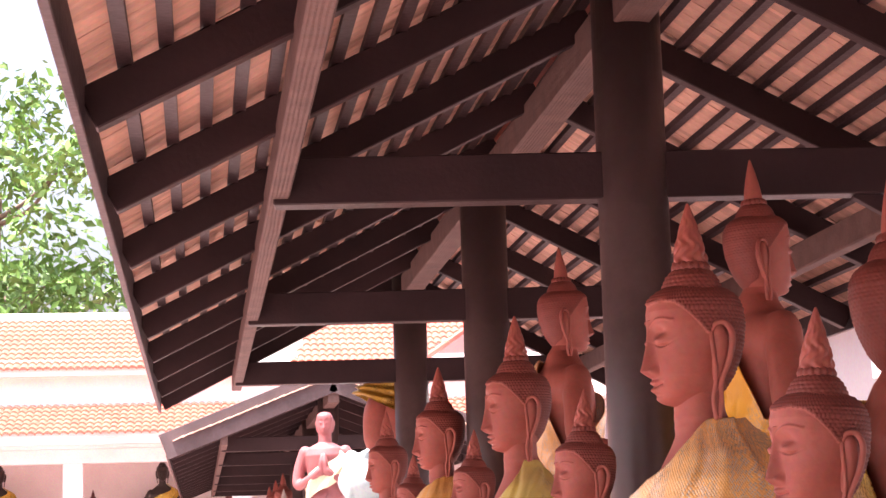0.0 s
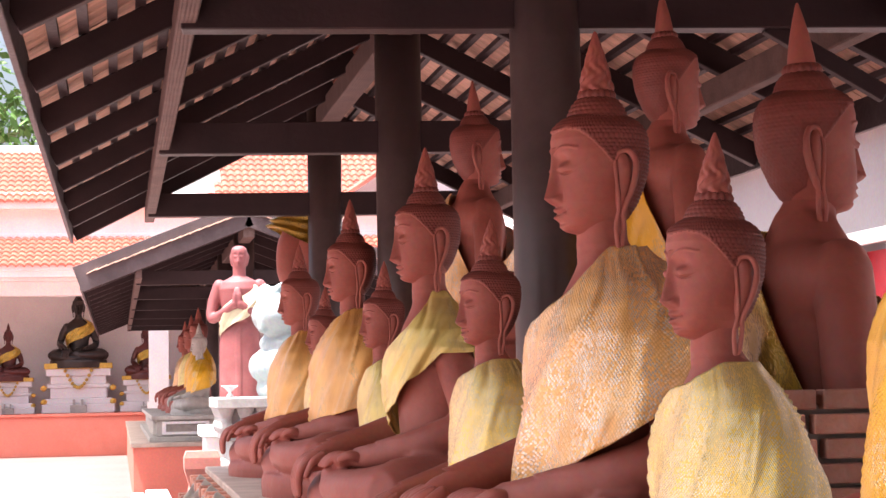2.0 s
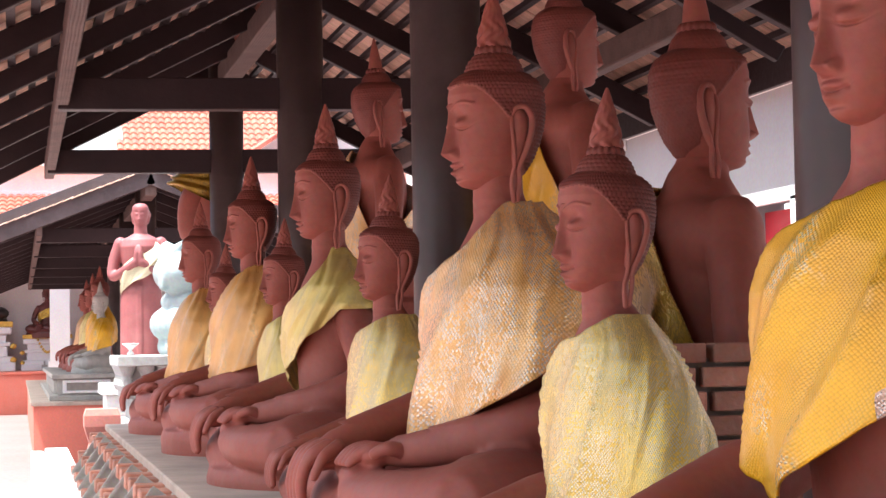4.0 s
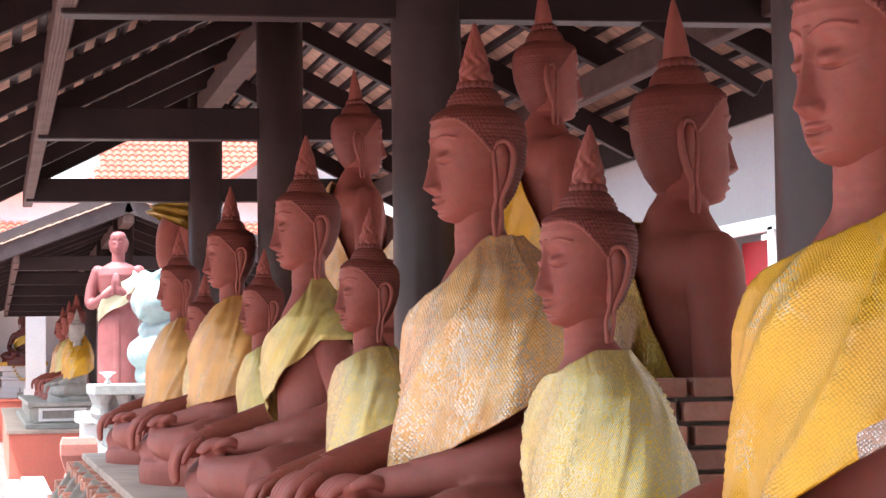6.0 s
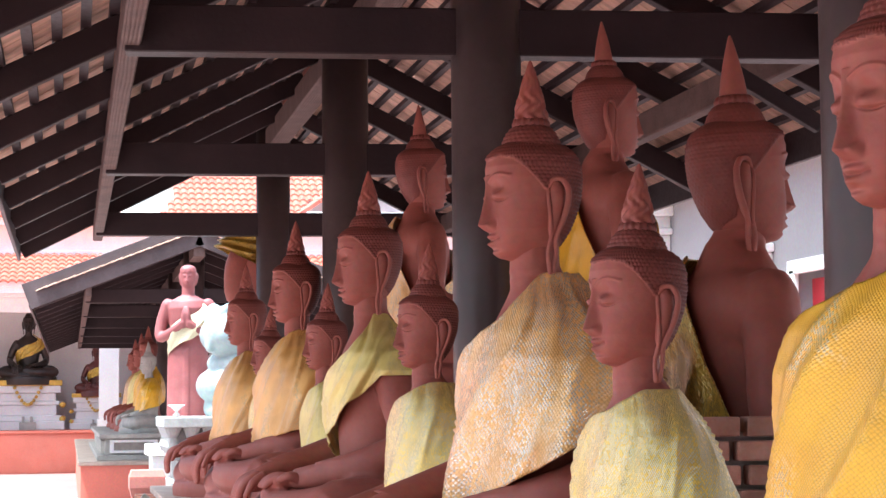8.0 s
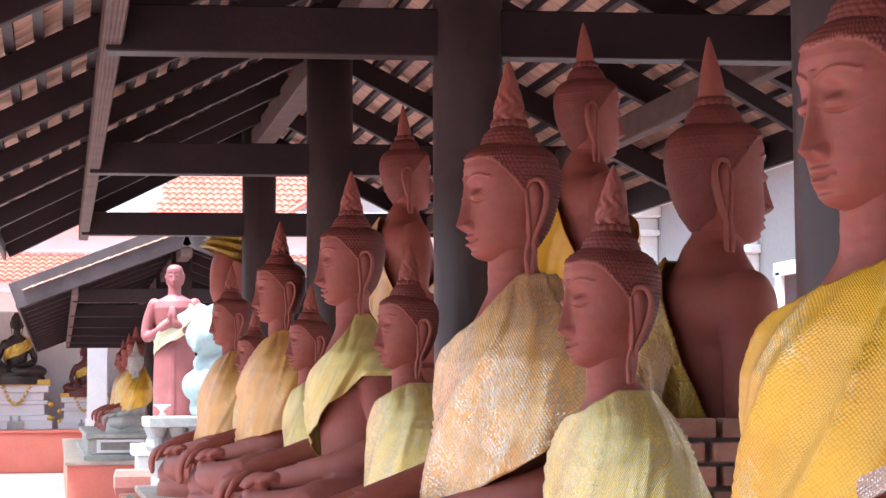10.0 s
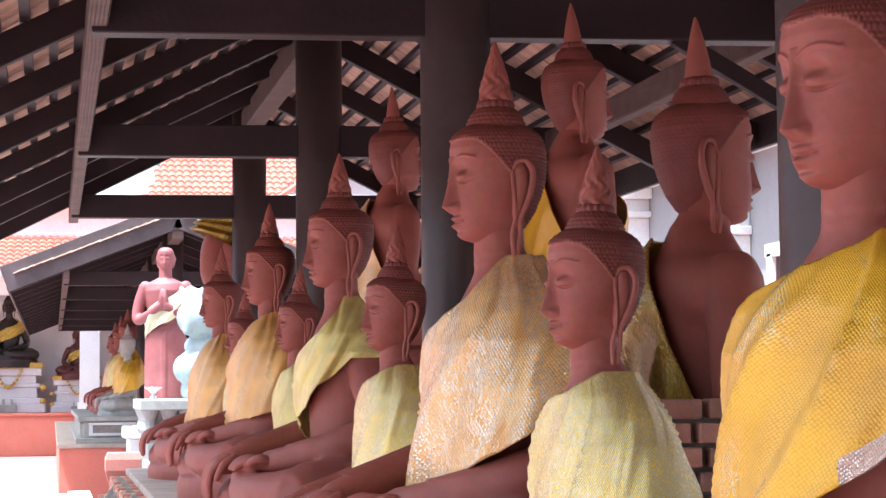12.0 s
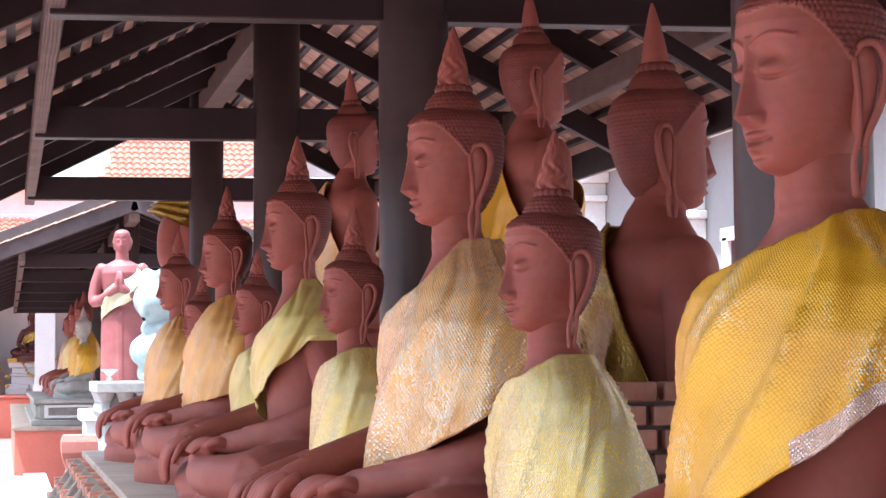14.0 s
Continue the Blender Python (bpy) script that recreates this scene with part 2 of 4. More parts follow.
def box(bm, x0, x1, y0, y1, z0, z1, bevel=0.0, m=None, mat=0):
    vs = [bm.verts.new((x, y, z)) for x in (x0, x1) for y in (y0, y1) for z in (z0, z1)]
    if m is not None:
        for v in vs:
            v.co = m @ v.co
    fs = [bm.faces.new([vs[i] for i in q]) for q in ((0, 1, 3, 2), (4, 6, 7, 5), (0, 4, 5, 1), (2, 3, 7, 6), (0, 2, 6, 4), (1, 5, 7, 3))]
    for f in fs:
        f.material_index = mat
    if bevel:
        edges = {e for f in fs for e in f.edges}
        bmesh.ops.bevel(bm, geom=list(edges), offset=bevel, segments=1, affect="EDGES")
    return fs


def boxes(*args, bevel=0.0):
    bm = bmesh.new()
    for a in args:
        box(bm, *a, bevel=bevel)
    return bm


def bar(bm, a, b, w, h, up=(0, 0, 1), bevel=0.0, mat=0):
    """A timber of width w and height h from a to b (along its axis)."""
    a, b = Vector(a), Vector(b)
    d = (b - a).normalized()
    s = d.cross(Vector(up)).normalized()
    u = s.cross(d)
    m = Matrix((s, d, u)).transposed().to_4x4()
    m.translation = a
    return box(bm, -w / 2, w / 2, 0, (b - a).length, -h / 2, h / 2, bevel, m, mat)


def lathe(bm, rings, n=24, centre=(0, 0, 0), ripple=0.0, k=0, mat=0, sx=1.0, sy=1.0):
    """A turned solid from (radius, z) rings, with optional fluting."""
    c = Vector(centre)
    rows = []
    for r, z in rings:
        row = []
        for i in range(n):
            a = 2 * math.pi * i / n
            q = r * (1 + ripple * math.cos(k * a))
            row.append(bm.verts.new(c + Vector((q * sx * math.cos(a), q * sy * math.sin(a), z))))
        rows.append(row)
    for p, q in zip(rows, rows[1:]):
        for i in range(n):
            bm.faces.new((p[i], p[(i + 1) % n], q[(i + 1) % n], q[i])).material_index = mat
    for row in (rows[0], rows[-1]):
        bm.faces.new(row).material_index = mat


def tube(bm, pts, radii, n=14, squash=1.0, mat=0):
    """A limb along points with the radius at each; ends rounded by short caps."""
    pts = [Vector(p) for p in pts]
    P, R = [], []
    for i in range(len(pts) - 1):
        for s in range(6):
            t = s / 6
            p0, p1, p2, p3 = pts[max(i - 1, 0)], pts[i], pts[i + 1], pts[min(i + 2, len(pts) - 1)]
            P.append(0.5 * ((2 * p1) + (p2 - p0) * t + (2 * p0 - 5 * p1 + 4 * p2 - p3) * t * t + (3 * p1 - p0 - 3 * p2 + p3) * t ** 3))
            R.append(radii[i] * (1 - t) + radii[i + 1] * t)
    P.append(pts[-1])
    R.append(radii[-1])
    d0, d1 = (P[0] - P[1]).normalized(), (P[-1] - P[-2]).normalized()
    P = [P[0] + d0 * R[0] * 0.9, P[0] + d0 * R[0] * 0.6] + P + [P[-1] + d1 * R[-1] * 0.6, P[-1] + d1 * R[-1] * 0.9]
    R = [R[0] * 0.35, R[0] * 0.8] + R + [R[-1] * 0.8, R[-1] * 0.35]
    rows = []
    side = None
    for i, p in enumerate(P):
        d = (P[min(i + 1, len(P) - 1)] - P[max(i - 1, 0)]).normalized()
        ref = side if side is not None else (Vector((0, 0, 1)) if abs(d.z) < 0.9 else Vector((1, 0, 0))).cross(d)
        side = (ref - d * ref.dot(d)).normalized()
        up = d.cross(side)
        rows.append([bm.verts.new(p + (side * math.cos(2 * math.pi * j / n) + up * math.sin(2 * math.pi * j / n) * squash) * R[i]) for j in range(n)])
    for p, q in zip(rows, rows[1:]):
        for i in range(n):
            bm.faces.new((p[i], p[(i + 1) % n], q[(i + 1) % n], q[i])).material_index = mat
    bm.faces.new(rows[0]).material_index = mat
    bm.faces.new(rows[-1]).material_index = mat


def ellipsoid(bm, c, r, u=16, v=10, mat=0):
    res = bmesh.ops.create_uvsphere(bm, u_segments=u, v_segments=v, radius=1.0)
    for w in res["verts"]:
        w.co = Vector((c[0] + w.co.x * r[0], c[1] + w.co.y * r[1], c[2] + w.co.z * r[2]))


def interp(x, xs, ys):
    return float(np.interp(x, xs, ys))


# statue: a seated figure that faces -x, its left side at -y, base at z 0, chin at z 1.24
def head_into(bm, chin=1.24, hair=1, spire=True, bald=False, plain=False):
    zs = [0.0, 0.012, 0.03, 0.06, 0.10, 0.15, 0.20, 0.26, 0.30, 0.325, 0.345, 0.360, 0.374, 0.385, 0.392]
    xf = [0.058, 0.103, 0.127, 0.137, 0.137, 0.136, 0.137, 0.146, 0.148, 0.143, 0.130, 0.112, 0.088, 0.052, 0.0]
    xb = [-0.03, -0.045, -0.065, -0.092, -0.118, -0.138, -0.152, -0.158, -0.155, -0.147, -0.135, -0.116, -0.090, -0.052, -0.01]
    wd = [0.024, 0.048, 0.068, 0.090, 0.108, 0.122, 0.131, 0.134, 0.131, 0.126, 0.114, 0.099, 0.080, 0.048, 0.005]
    n, levels = 288, 160
    angle = []
    for i in range(n):
        u = i / n * 2 - 1
        angle.append(math.pi * (0.60 * u + 0.40 * u ** 3))
    g = lambda v, c, s: math.exp(-((v - c) / s) ** 2)
    rows = []
    for j in range(levels):
        z = 0.392 * j / (levels - 1)
        f, b, w = (interp(z, zs, c) for c in (xf, xb, wd))
        row = []
        for i, a in enumerate(angle):
            c, s = math.cos(a), math.sin(a)
            e = 0.86 if c > 0 else 1.0
            x = (abs(c) ** e) * (f if c > 0 else b) if c != 0 else 0
            y = math.copysign(abs(s) ** 0.9, s) * w
            if c > 0.15:
                front = min(1, (c - 0.15) / 0.45)
                ay = abs(y)
                d = 0.0
                # nose: straight bridge, round tip and wings
                if 0.092 < z < 0.275:
                    h = 0.008 + 0.038 * ((0.275 - z) / 0.16) ** 1.2 if z > 0.115 else 0.046 * max(0, (z - 0.092) / 0.023) ** 0.6
                    sg = 0.0105 + 0.010 * max(0, (0.18 - z) / 0.07) if z < 0.18 else 0.0105
                    d += h * g(y, 0, sg)
                if z < 0.16:
                    d += 0.015 * g(ay, 0.025, 0.009) * g(z, 0.116, 0.011)
                    d -= 0.006 * g(ay, 0.036, 0.005) * g(z, 0.118, 0.014)
                # eyes: sockets, lowered lids, lid edge and crease
                d -= 0.016 * g(ay, 0.044, 0.026) * g(z, 0.234, 0.015)
                d += 0.017 * g(ay, 0.053, 0.025) * g(z, 0.207, 0.014)
                rim = 0.190 + 7 * (ay - 0.053) ** 2
                d -= 0.012 * g(ay, 0.053, 0.027) * g(z, rim, 0.0032)
                d += 0.004 * g(ay, 0.053, 0.027) * g(z, rim + 0.006, 0.003)
                arch = 0.247 + 0.027 * math.sin(min(1, ay / 0.098) * math.pi * 0.74)
                if 0.010 < ay < 0.104:
                    d += 0.0060 * g(z, arch, 0.0042)
                # lips with lifted corners
                d += 0.014 * g(y, 0, 0.027) * g(z, 0.080, 0.008) + 0.015 * g(y, 0, 0.022) * g(z, 0.055, 0.0085)
                d -= 0.009 * g(y, 0, 0.036) * g(z, 0.0675 + 5 * ay * ay, 0.0028)
                d -= 0.006 * g(ay, 0.040, 0.006) * g(z, 0.075, 0.006)
                d -= 0.005 * g(y, 0, 0.03) * g(z, 0.039, 0.007)
                d += 0.010 * g(y, 0, 0.028) * g(z, 0.02, 0.013)
                d += 0.005 * g(ay, 0.07, 0.03) * g(z, 0.12, 0.04)
                x += d * front
            # hair line: high round the brow, then steeply down before the ear
            line = interp(math.acos(max(-1, min(1, c))) / math.pi, [0, 0.15, 0.28, 0.37, 0.44, 0.49, 0.54, 0.66, 1], [0.318, 0.326, 0.318, 0.292, 0.258, 0.225, 0.19, 0.08, 0.03])
            over = 0.0 if bald else max(0.0, min(1.0, (z - line) / 0.005))
            bead = 0.010 * over * g(z, line + 0.009, 0.006) * (0.6 + 0.4 * math.cos(math.pi * i / 2))
            curl = max(0.0, math.sin(math.pi * (i + 2 * (j // 5 % 2)) / 4) ** 2 * math.sin(math.pi * (j % 5 + 0.5) / 5)) if over > 0.6 else 0.0
            if plain and c < 0.3:
                curl *= 0.35
            k = 1 + 0.014 * over + 0.036 * curl + bead
            row.append((bm.verts.new((-x * k, -y * k, chin + z + (0.006 * over if z > 0.3 else 0))), over))
        rows.append(row)
    for p, q in zip(rows, rows[1:]):
        for i in range(n):
            i2 = (i + 1) % n
            fc = bm.faces.new((p[i][0], p[i2][0], q[i2][0], q[i][0]))
            fc.material_index = hair if p[i][1] + q[i][1] > 1 else 0
    bm.faces.new([v[0] for v in rows[0]])
    bm.faces.new([v[0] for v in rows[-1]]).material_index = 0 if bald else hair
    if spire:
        # curled topknot, petal band, flame cone
        m, steps = 120, 26
        prof = [(0.096, 0.366), (0.093, 0.378), (0.087, 0.395), (0.079, 0.412), (0.068, 0.426), (0.056, 0.436)]
        last = None
        for j in range(steps):
            z = 0.366 + 0.070 * j / (steps - 1)
            r = interp(z, [q[1] for q in prof], [q[0] for q in prof])
            ring = []
            for i in range(m):
                a = 2 * math.pi * i / m
                q = r * (1 + (0.02 if plain else 0.055) * math.sin(math.pi * (i + 2 * (j // 5 % 2)) / 4) ** 2 * math.sin(math.pi * (j % 5 + 0.5) / 5))
                ring.append(bm.verts.new((q * math.cos(a), q * math.sin(a), chin + z)))
            if last:
                for i in range(m):
                    bm.faces.new((last[i], last[(i + 1) % m], ring[(i + 1) % m], ring[i])).material_index = hair
            last = ring
        bm.faces.new(last).material_index = hair
        lathe(bm, [(0.050, 0.428), (0.058, 0.434), (0.059, 0.446), (0.053, 0.458), (0.045, 0.462)], 80, (0, 0, chin), 0.05, 16, hair)
        m, steps = 72, 44
        last = None
        for j in range(steps):
            t = j / (steps - 1)
            r = (0.041 if plain else 0.051) * (1 - t) ** 0.82 * (1 + 0.10 * math.sin(math.pi * t)) + 0.003
            ring = []
            for i in range(m):
                a = 2 * math.pi * i / m
                q = r if plain else r * (1 + (0.085 - 0.05 * t) * math.cos(7 * a + 2.4 * math.sin(t * 17)) + 0.02 * math.cos(14 * a - 9 * t))
                ring.append(bm.verts.new((q * math.cos(a), q * math.sin(a), chin + 0.456 + 0.194 * t)))
            if last:
                for i in range(m):
                    bm.faces.new((last[i], last[(i + 1) % m], ring[(i + 1) % m], ring[i]))
            last = ring
        bm.faces.new(last)
    # ears: leaf-shaped shell with a rolled rim, long slit lobe
    for s in (-1, 1):
        P = lambda *q: [(x, s * y, chin + z) for x, y, z in q]
        tube(bm, P((0.036, 0.122, 0.226), (0.038, 0.124, 0.19), (0.034, 0.122, 0.14), (0.025, 0.118, 0.085)), [0.026, 0.029, 0.024, 0.014], 14)
        tube(bm, P((0.010, 0.130, 0.225), (0.022, 0.138, 0.250), (0.048, 0.147, 0.252), (0.066, 0.154, 0.222), (0.065, 0.154, 0.180), (0.053, 0.148, 0.130), (0.036, 0.138, 0.085), (0.029, 0.130, 0.055)), [0.006, 0.008, 0.009, 0.010, 0.010, 0.009, 0.008, 0.008], 10)
        tube(bm, P((0.010, 0.130, 0.228), (0.007, 0.136, 0.20), (0.011, 0.138, 0.15), (0.016, 0.134, 0.10), (0.016, 0.128, 0.060)), [0.006, 0.007, 0.007, 0.007, 0.007], 10)
        if not bald:
            tube(bm, P((0.030, 0.131, 0.065), (0.033, 0.126, 0.02), (0.026, 0.120, -0.035)), [0.008, 0.007, 0.009], 10)
            tube(bm, P((0.016, 0.129, 0.065), (0.008, 0.124, 0.02), (0.016, 0.119, -0.038)), [0.007, 0.007, 0.009], 10)


def lifted(z, lift=1.10):
    return 0.10 + z * 0.75 if z < 0.4 else 0.4 + (z - 0.4) * lift


def fused(bm, mats, voxel, rounds):
    """One skin round overlapping forms."""
    rough = new("rough_form", finish(bm, "rough_form", mats))
    md = rough.modifiers.new("remesh", "REMESH")
    md.mode, md.voxel_size = "VOXEL", voxel
    sm = rough.modifiers.new("smooth", "SMOOTH")
    sm.factor, sm.iterations = 0.5, rounds
    bpy.context.view_layer.update()
    body = bpy.data.meshes.new_from_object(rough.evaluated_get(bpy.context.evaluated_depsgraph_get()))
    bpy.data.objects.remove(rough)
    out = bmesh.new()
    out.from_mesh(body)
    for f in out.faces:
        f.material_index, f.smooth = 0, True
    return out


def seated_mesh(mats, skull=1.0, nod=0, lift=1.10, broad=0.0, sink=0.0, lean=0.0):
    bm = bmesh.new()
    lv = [0.05, 0.16, 0.30, 0.46, 0.62, 0.78, 0.90, 0.98, 1.04, 1.08, 1.11]
    wx = [0.24, 0.23, 0.19, 0.165, 0.175, 0.19, 0.175, 0.145, 0.115, 0.10, 0.09]
    wy = [0.34, 0.34, 0.27, 0.225, 0.245, 0.285, 0.305, 0.27, 0.19, 0.13, 0.09]
    rows = []
    for z, a, b in zip(lv, wx, wy):
        rows.append([bm.verts.new((a * math.cos(t) + 0.02, b * math.sin(t), z)) for t in (2 * math.pi * i / 28 for i in range(28))])
    for p, q in zip(rows, rows[1:]):
        for i in range(28):
            bm.faces.new((p[i], p[(i + 1) % 28], q[(i + 1) % 28], q[i]))
    bm.faces.new(rows[0]), bm.faces.new(rows[-1])
    tube(bm, [(0.015, 0, 0.98), (0.0, 0, 1.08), (-0.005, 0, 1.20)], [0.11, 0.078, 0.082], 18)
    for z in (1.075, 1.105, 1.135):
        lathe(bm, [(0.074, z - 0.014), (0.088, z), (0.074, z + 0.014)], 22, (0.0, 0, 0))
    # near (left) arm rests in the lap, the other reaches over the shin
    tube(bm, [(0.02, -0.275 - broad * 0.4, 0.91 + broad), (0.045, -0.355 - broad * 0.5, 0.77 + broad), (0.06, -0.41, 0.58), (-0.10, -0.37, 0.50), (-0.32, -0.20, 0.445), (-0.41, -0.10, 0.43)], [0.095, 0.092, 0.078, 0.074, 0.056, 0.048])
    tube(bm, [(0.02, 0.275 + broad * 0.4, 0.91 + broad), (0.045, 0.36 + broad * 0.5, 0.77 + broad), (0.05, 0.43, 0.58), (-0.14, 0.41, 0.52), (-0.42, 0.32, 0.455), (-0.53, 0.29, 0.43)], [0.095, 0.092, 0.078, 0.074, 0.056, 0.05])
    ellipsoid(bm, (-0.47, -0.05, 0.425), (0.085, 0.075, 0.035))
    ellipsoid(bm, (-0.57, 0.29, 0.40), (0.075, 0.078, 0.055))
    if broad:
        ellipsoid(bm, (0.055, 0, 0.88 + broad), (0.145, 0.36, 0.15), 24, 14)
    # folded legs with round knees
    for s in (-1, 1):
        tube(bm, [(0.06, 0.24 * s, 0.22), (-0.14, 0.44 * s, 0.25), (-0.31, 0.53 * s, 0.255)], [0.20, 0.20, 0.185], 18)
        tube(bm, [(-0.33, 0.52 * s, 0.245), (-0.46, 0.32 * s, 0.25 if s < 0 else 0.19), (-0.50, 0.06 * s, 0.27 if s < 0 else 0.17), (-0.46, -0.14 * s, 0.31 if s < 0 else 0.15)], [0.185, 0.145, 0.11, 0.08], 18)
    ellipsoid(bm, (-0.45, 0.22, 0.35), (0.075, 0.13, 0.05))
    ellipsoid(bm, (-0.50, 0.02, 0.345), (0.085, 0.12, 0.06))
    ellipsoid(bm, (-0.20, 0, 0.24), (0.28, 0.4, 0.14))
    lathe(bm, [(0.52, -0.15), (0.53, 0.05), (0.515, 0.11), (0.46, 0.14)], 36, (-0.12, 0, 0), 0, 0, 0, 1.0, 1.27)
    bm = fused(bm, mats, 0.014, 3)
    for v in bm.verts:
        if v.co.x < -0.2 and v.co.z < 0.5:
            v.co.x = -0.2 + (v.co.x + 0.2) * 0.86
        v.co.z = lifted(v.co.z, lift)
    fingers_from = len(bm.verts)
    for i in range(4):
        y = -0.11 + 0.040 * i
        tube(bm, [(-0.42, y + 0.01, 0.430), (-0.49, y + 0.025, 0.438), (-0.54, y + 0.045, 0.425), (-0.575, y + 0.055, 0.40)], [0.024, 0.023, 0.020, 0.015], 10)
        y = 0.225 + 0.042 * i
        tube(bm, [(-0.56, y, 0.435), (-0.635, y, 0.40), (-0.665, y + 0.004, 0.31), (-0.662, y + 0.008, 0.19 + 0.015 * abs(i - 1.4))], [0.026, 0.025, 0.023, 0.017], 10)
        y = 0.18 + 0.030 * i
        ellipsoid(bm, (-0.475 - 0.012 * i, y - 0.20, 0.385), (0.030, 0.014, 0.020), 10, 6)
    tube(bm, [(-0.40, -0.15, 0.43), (-0.46, -0.155, 0.445), (-0.51, -0.13, 0.43)], [0.024, 0.022, 0.016], 10)
    tube(bm, [(-0.53, 0.205, 0.435), (-0.60, 0.180, 0.40), (-0.635, 0.170, 0.33)], [0.025, 0.022, 0.016], 10)
    bm.verts.ensure_lookup_table()
    for v in bm.verts[fingers_from:]:
        v.co.x = -0.2 + (v.co.x + 0.2) * 0.86
        v.co.z = lifted(v.co.z)
    for f in bm.faces:
        f.smooth = True
    bm2 = bmesh.new()
    head_into(bm2, plain=broad > 0)
    turn = Matrix.Rotation(radians(nod), 3, "Z") @ Matrix.Rotation(radians(lean), 3, "Y")
    for v in bm2.verts:
        v.co = turn @ Vector((v.co.x * skull, v.co.y * skull, (v.co.z - 1.24) * skull)) + Vector((-0.01, 0, 1.24 - sink))
    bmesh.ops.recalc_face_normals(bm2, faces=bm2.faces)
    tmp = bpy.data.meshes.new("tmp_head")
    bm2.to_mesh(tmp)
    bm2.free()
    bm.from_mesh(tmp)
    for f in bm.faces:
        f.smooth = True
    me = bpy.data.meshes.new("seated_statue")
    bm.to_mesh(me)
    bm.free()
    for m in mats:
        me.materials.append(m)
    return me


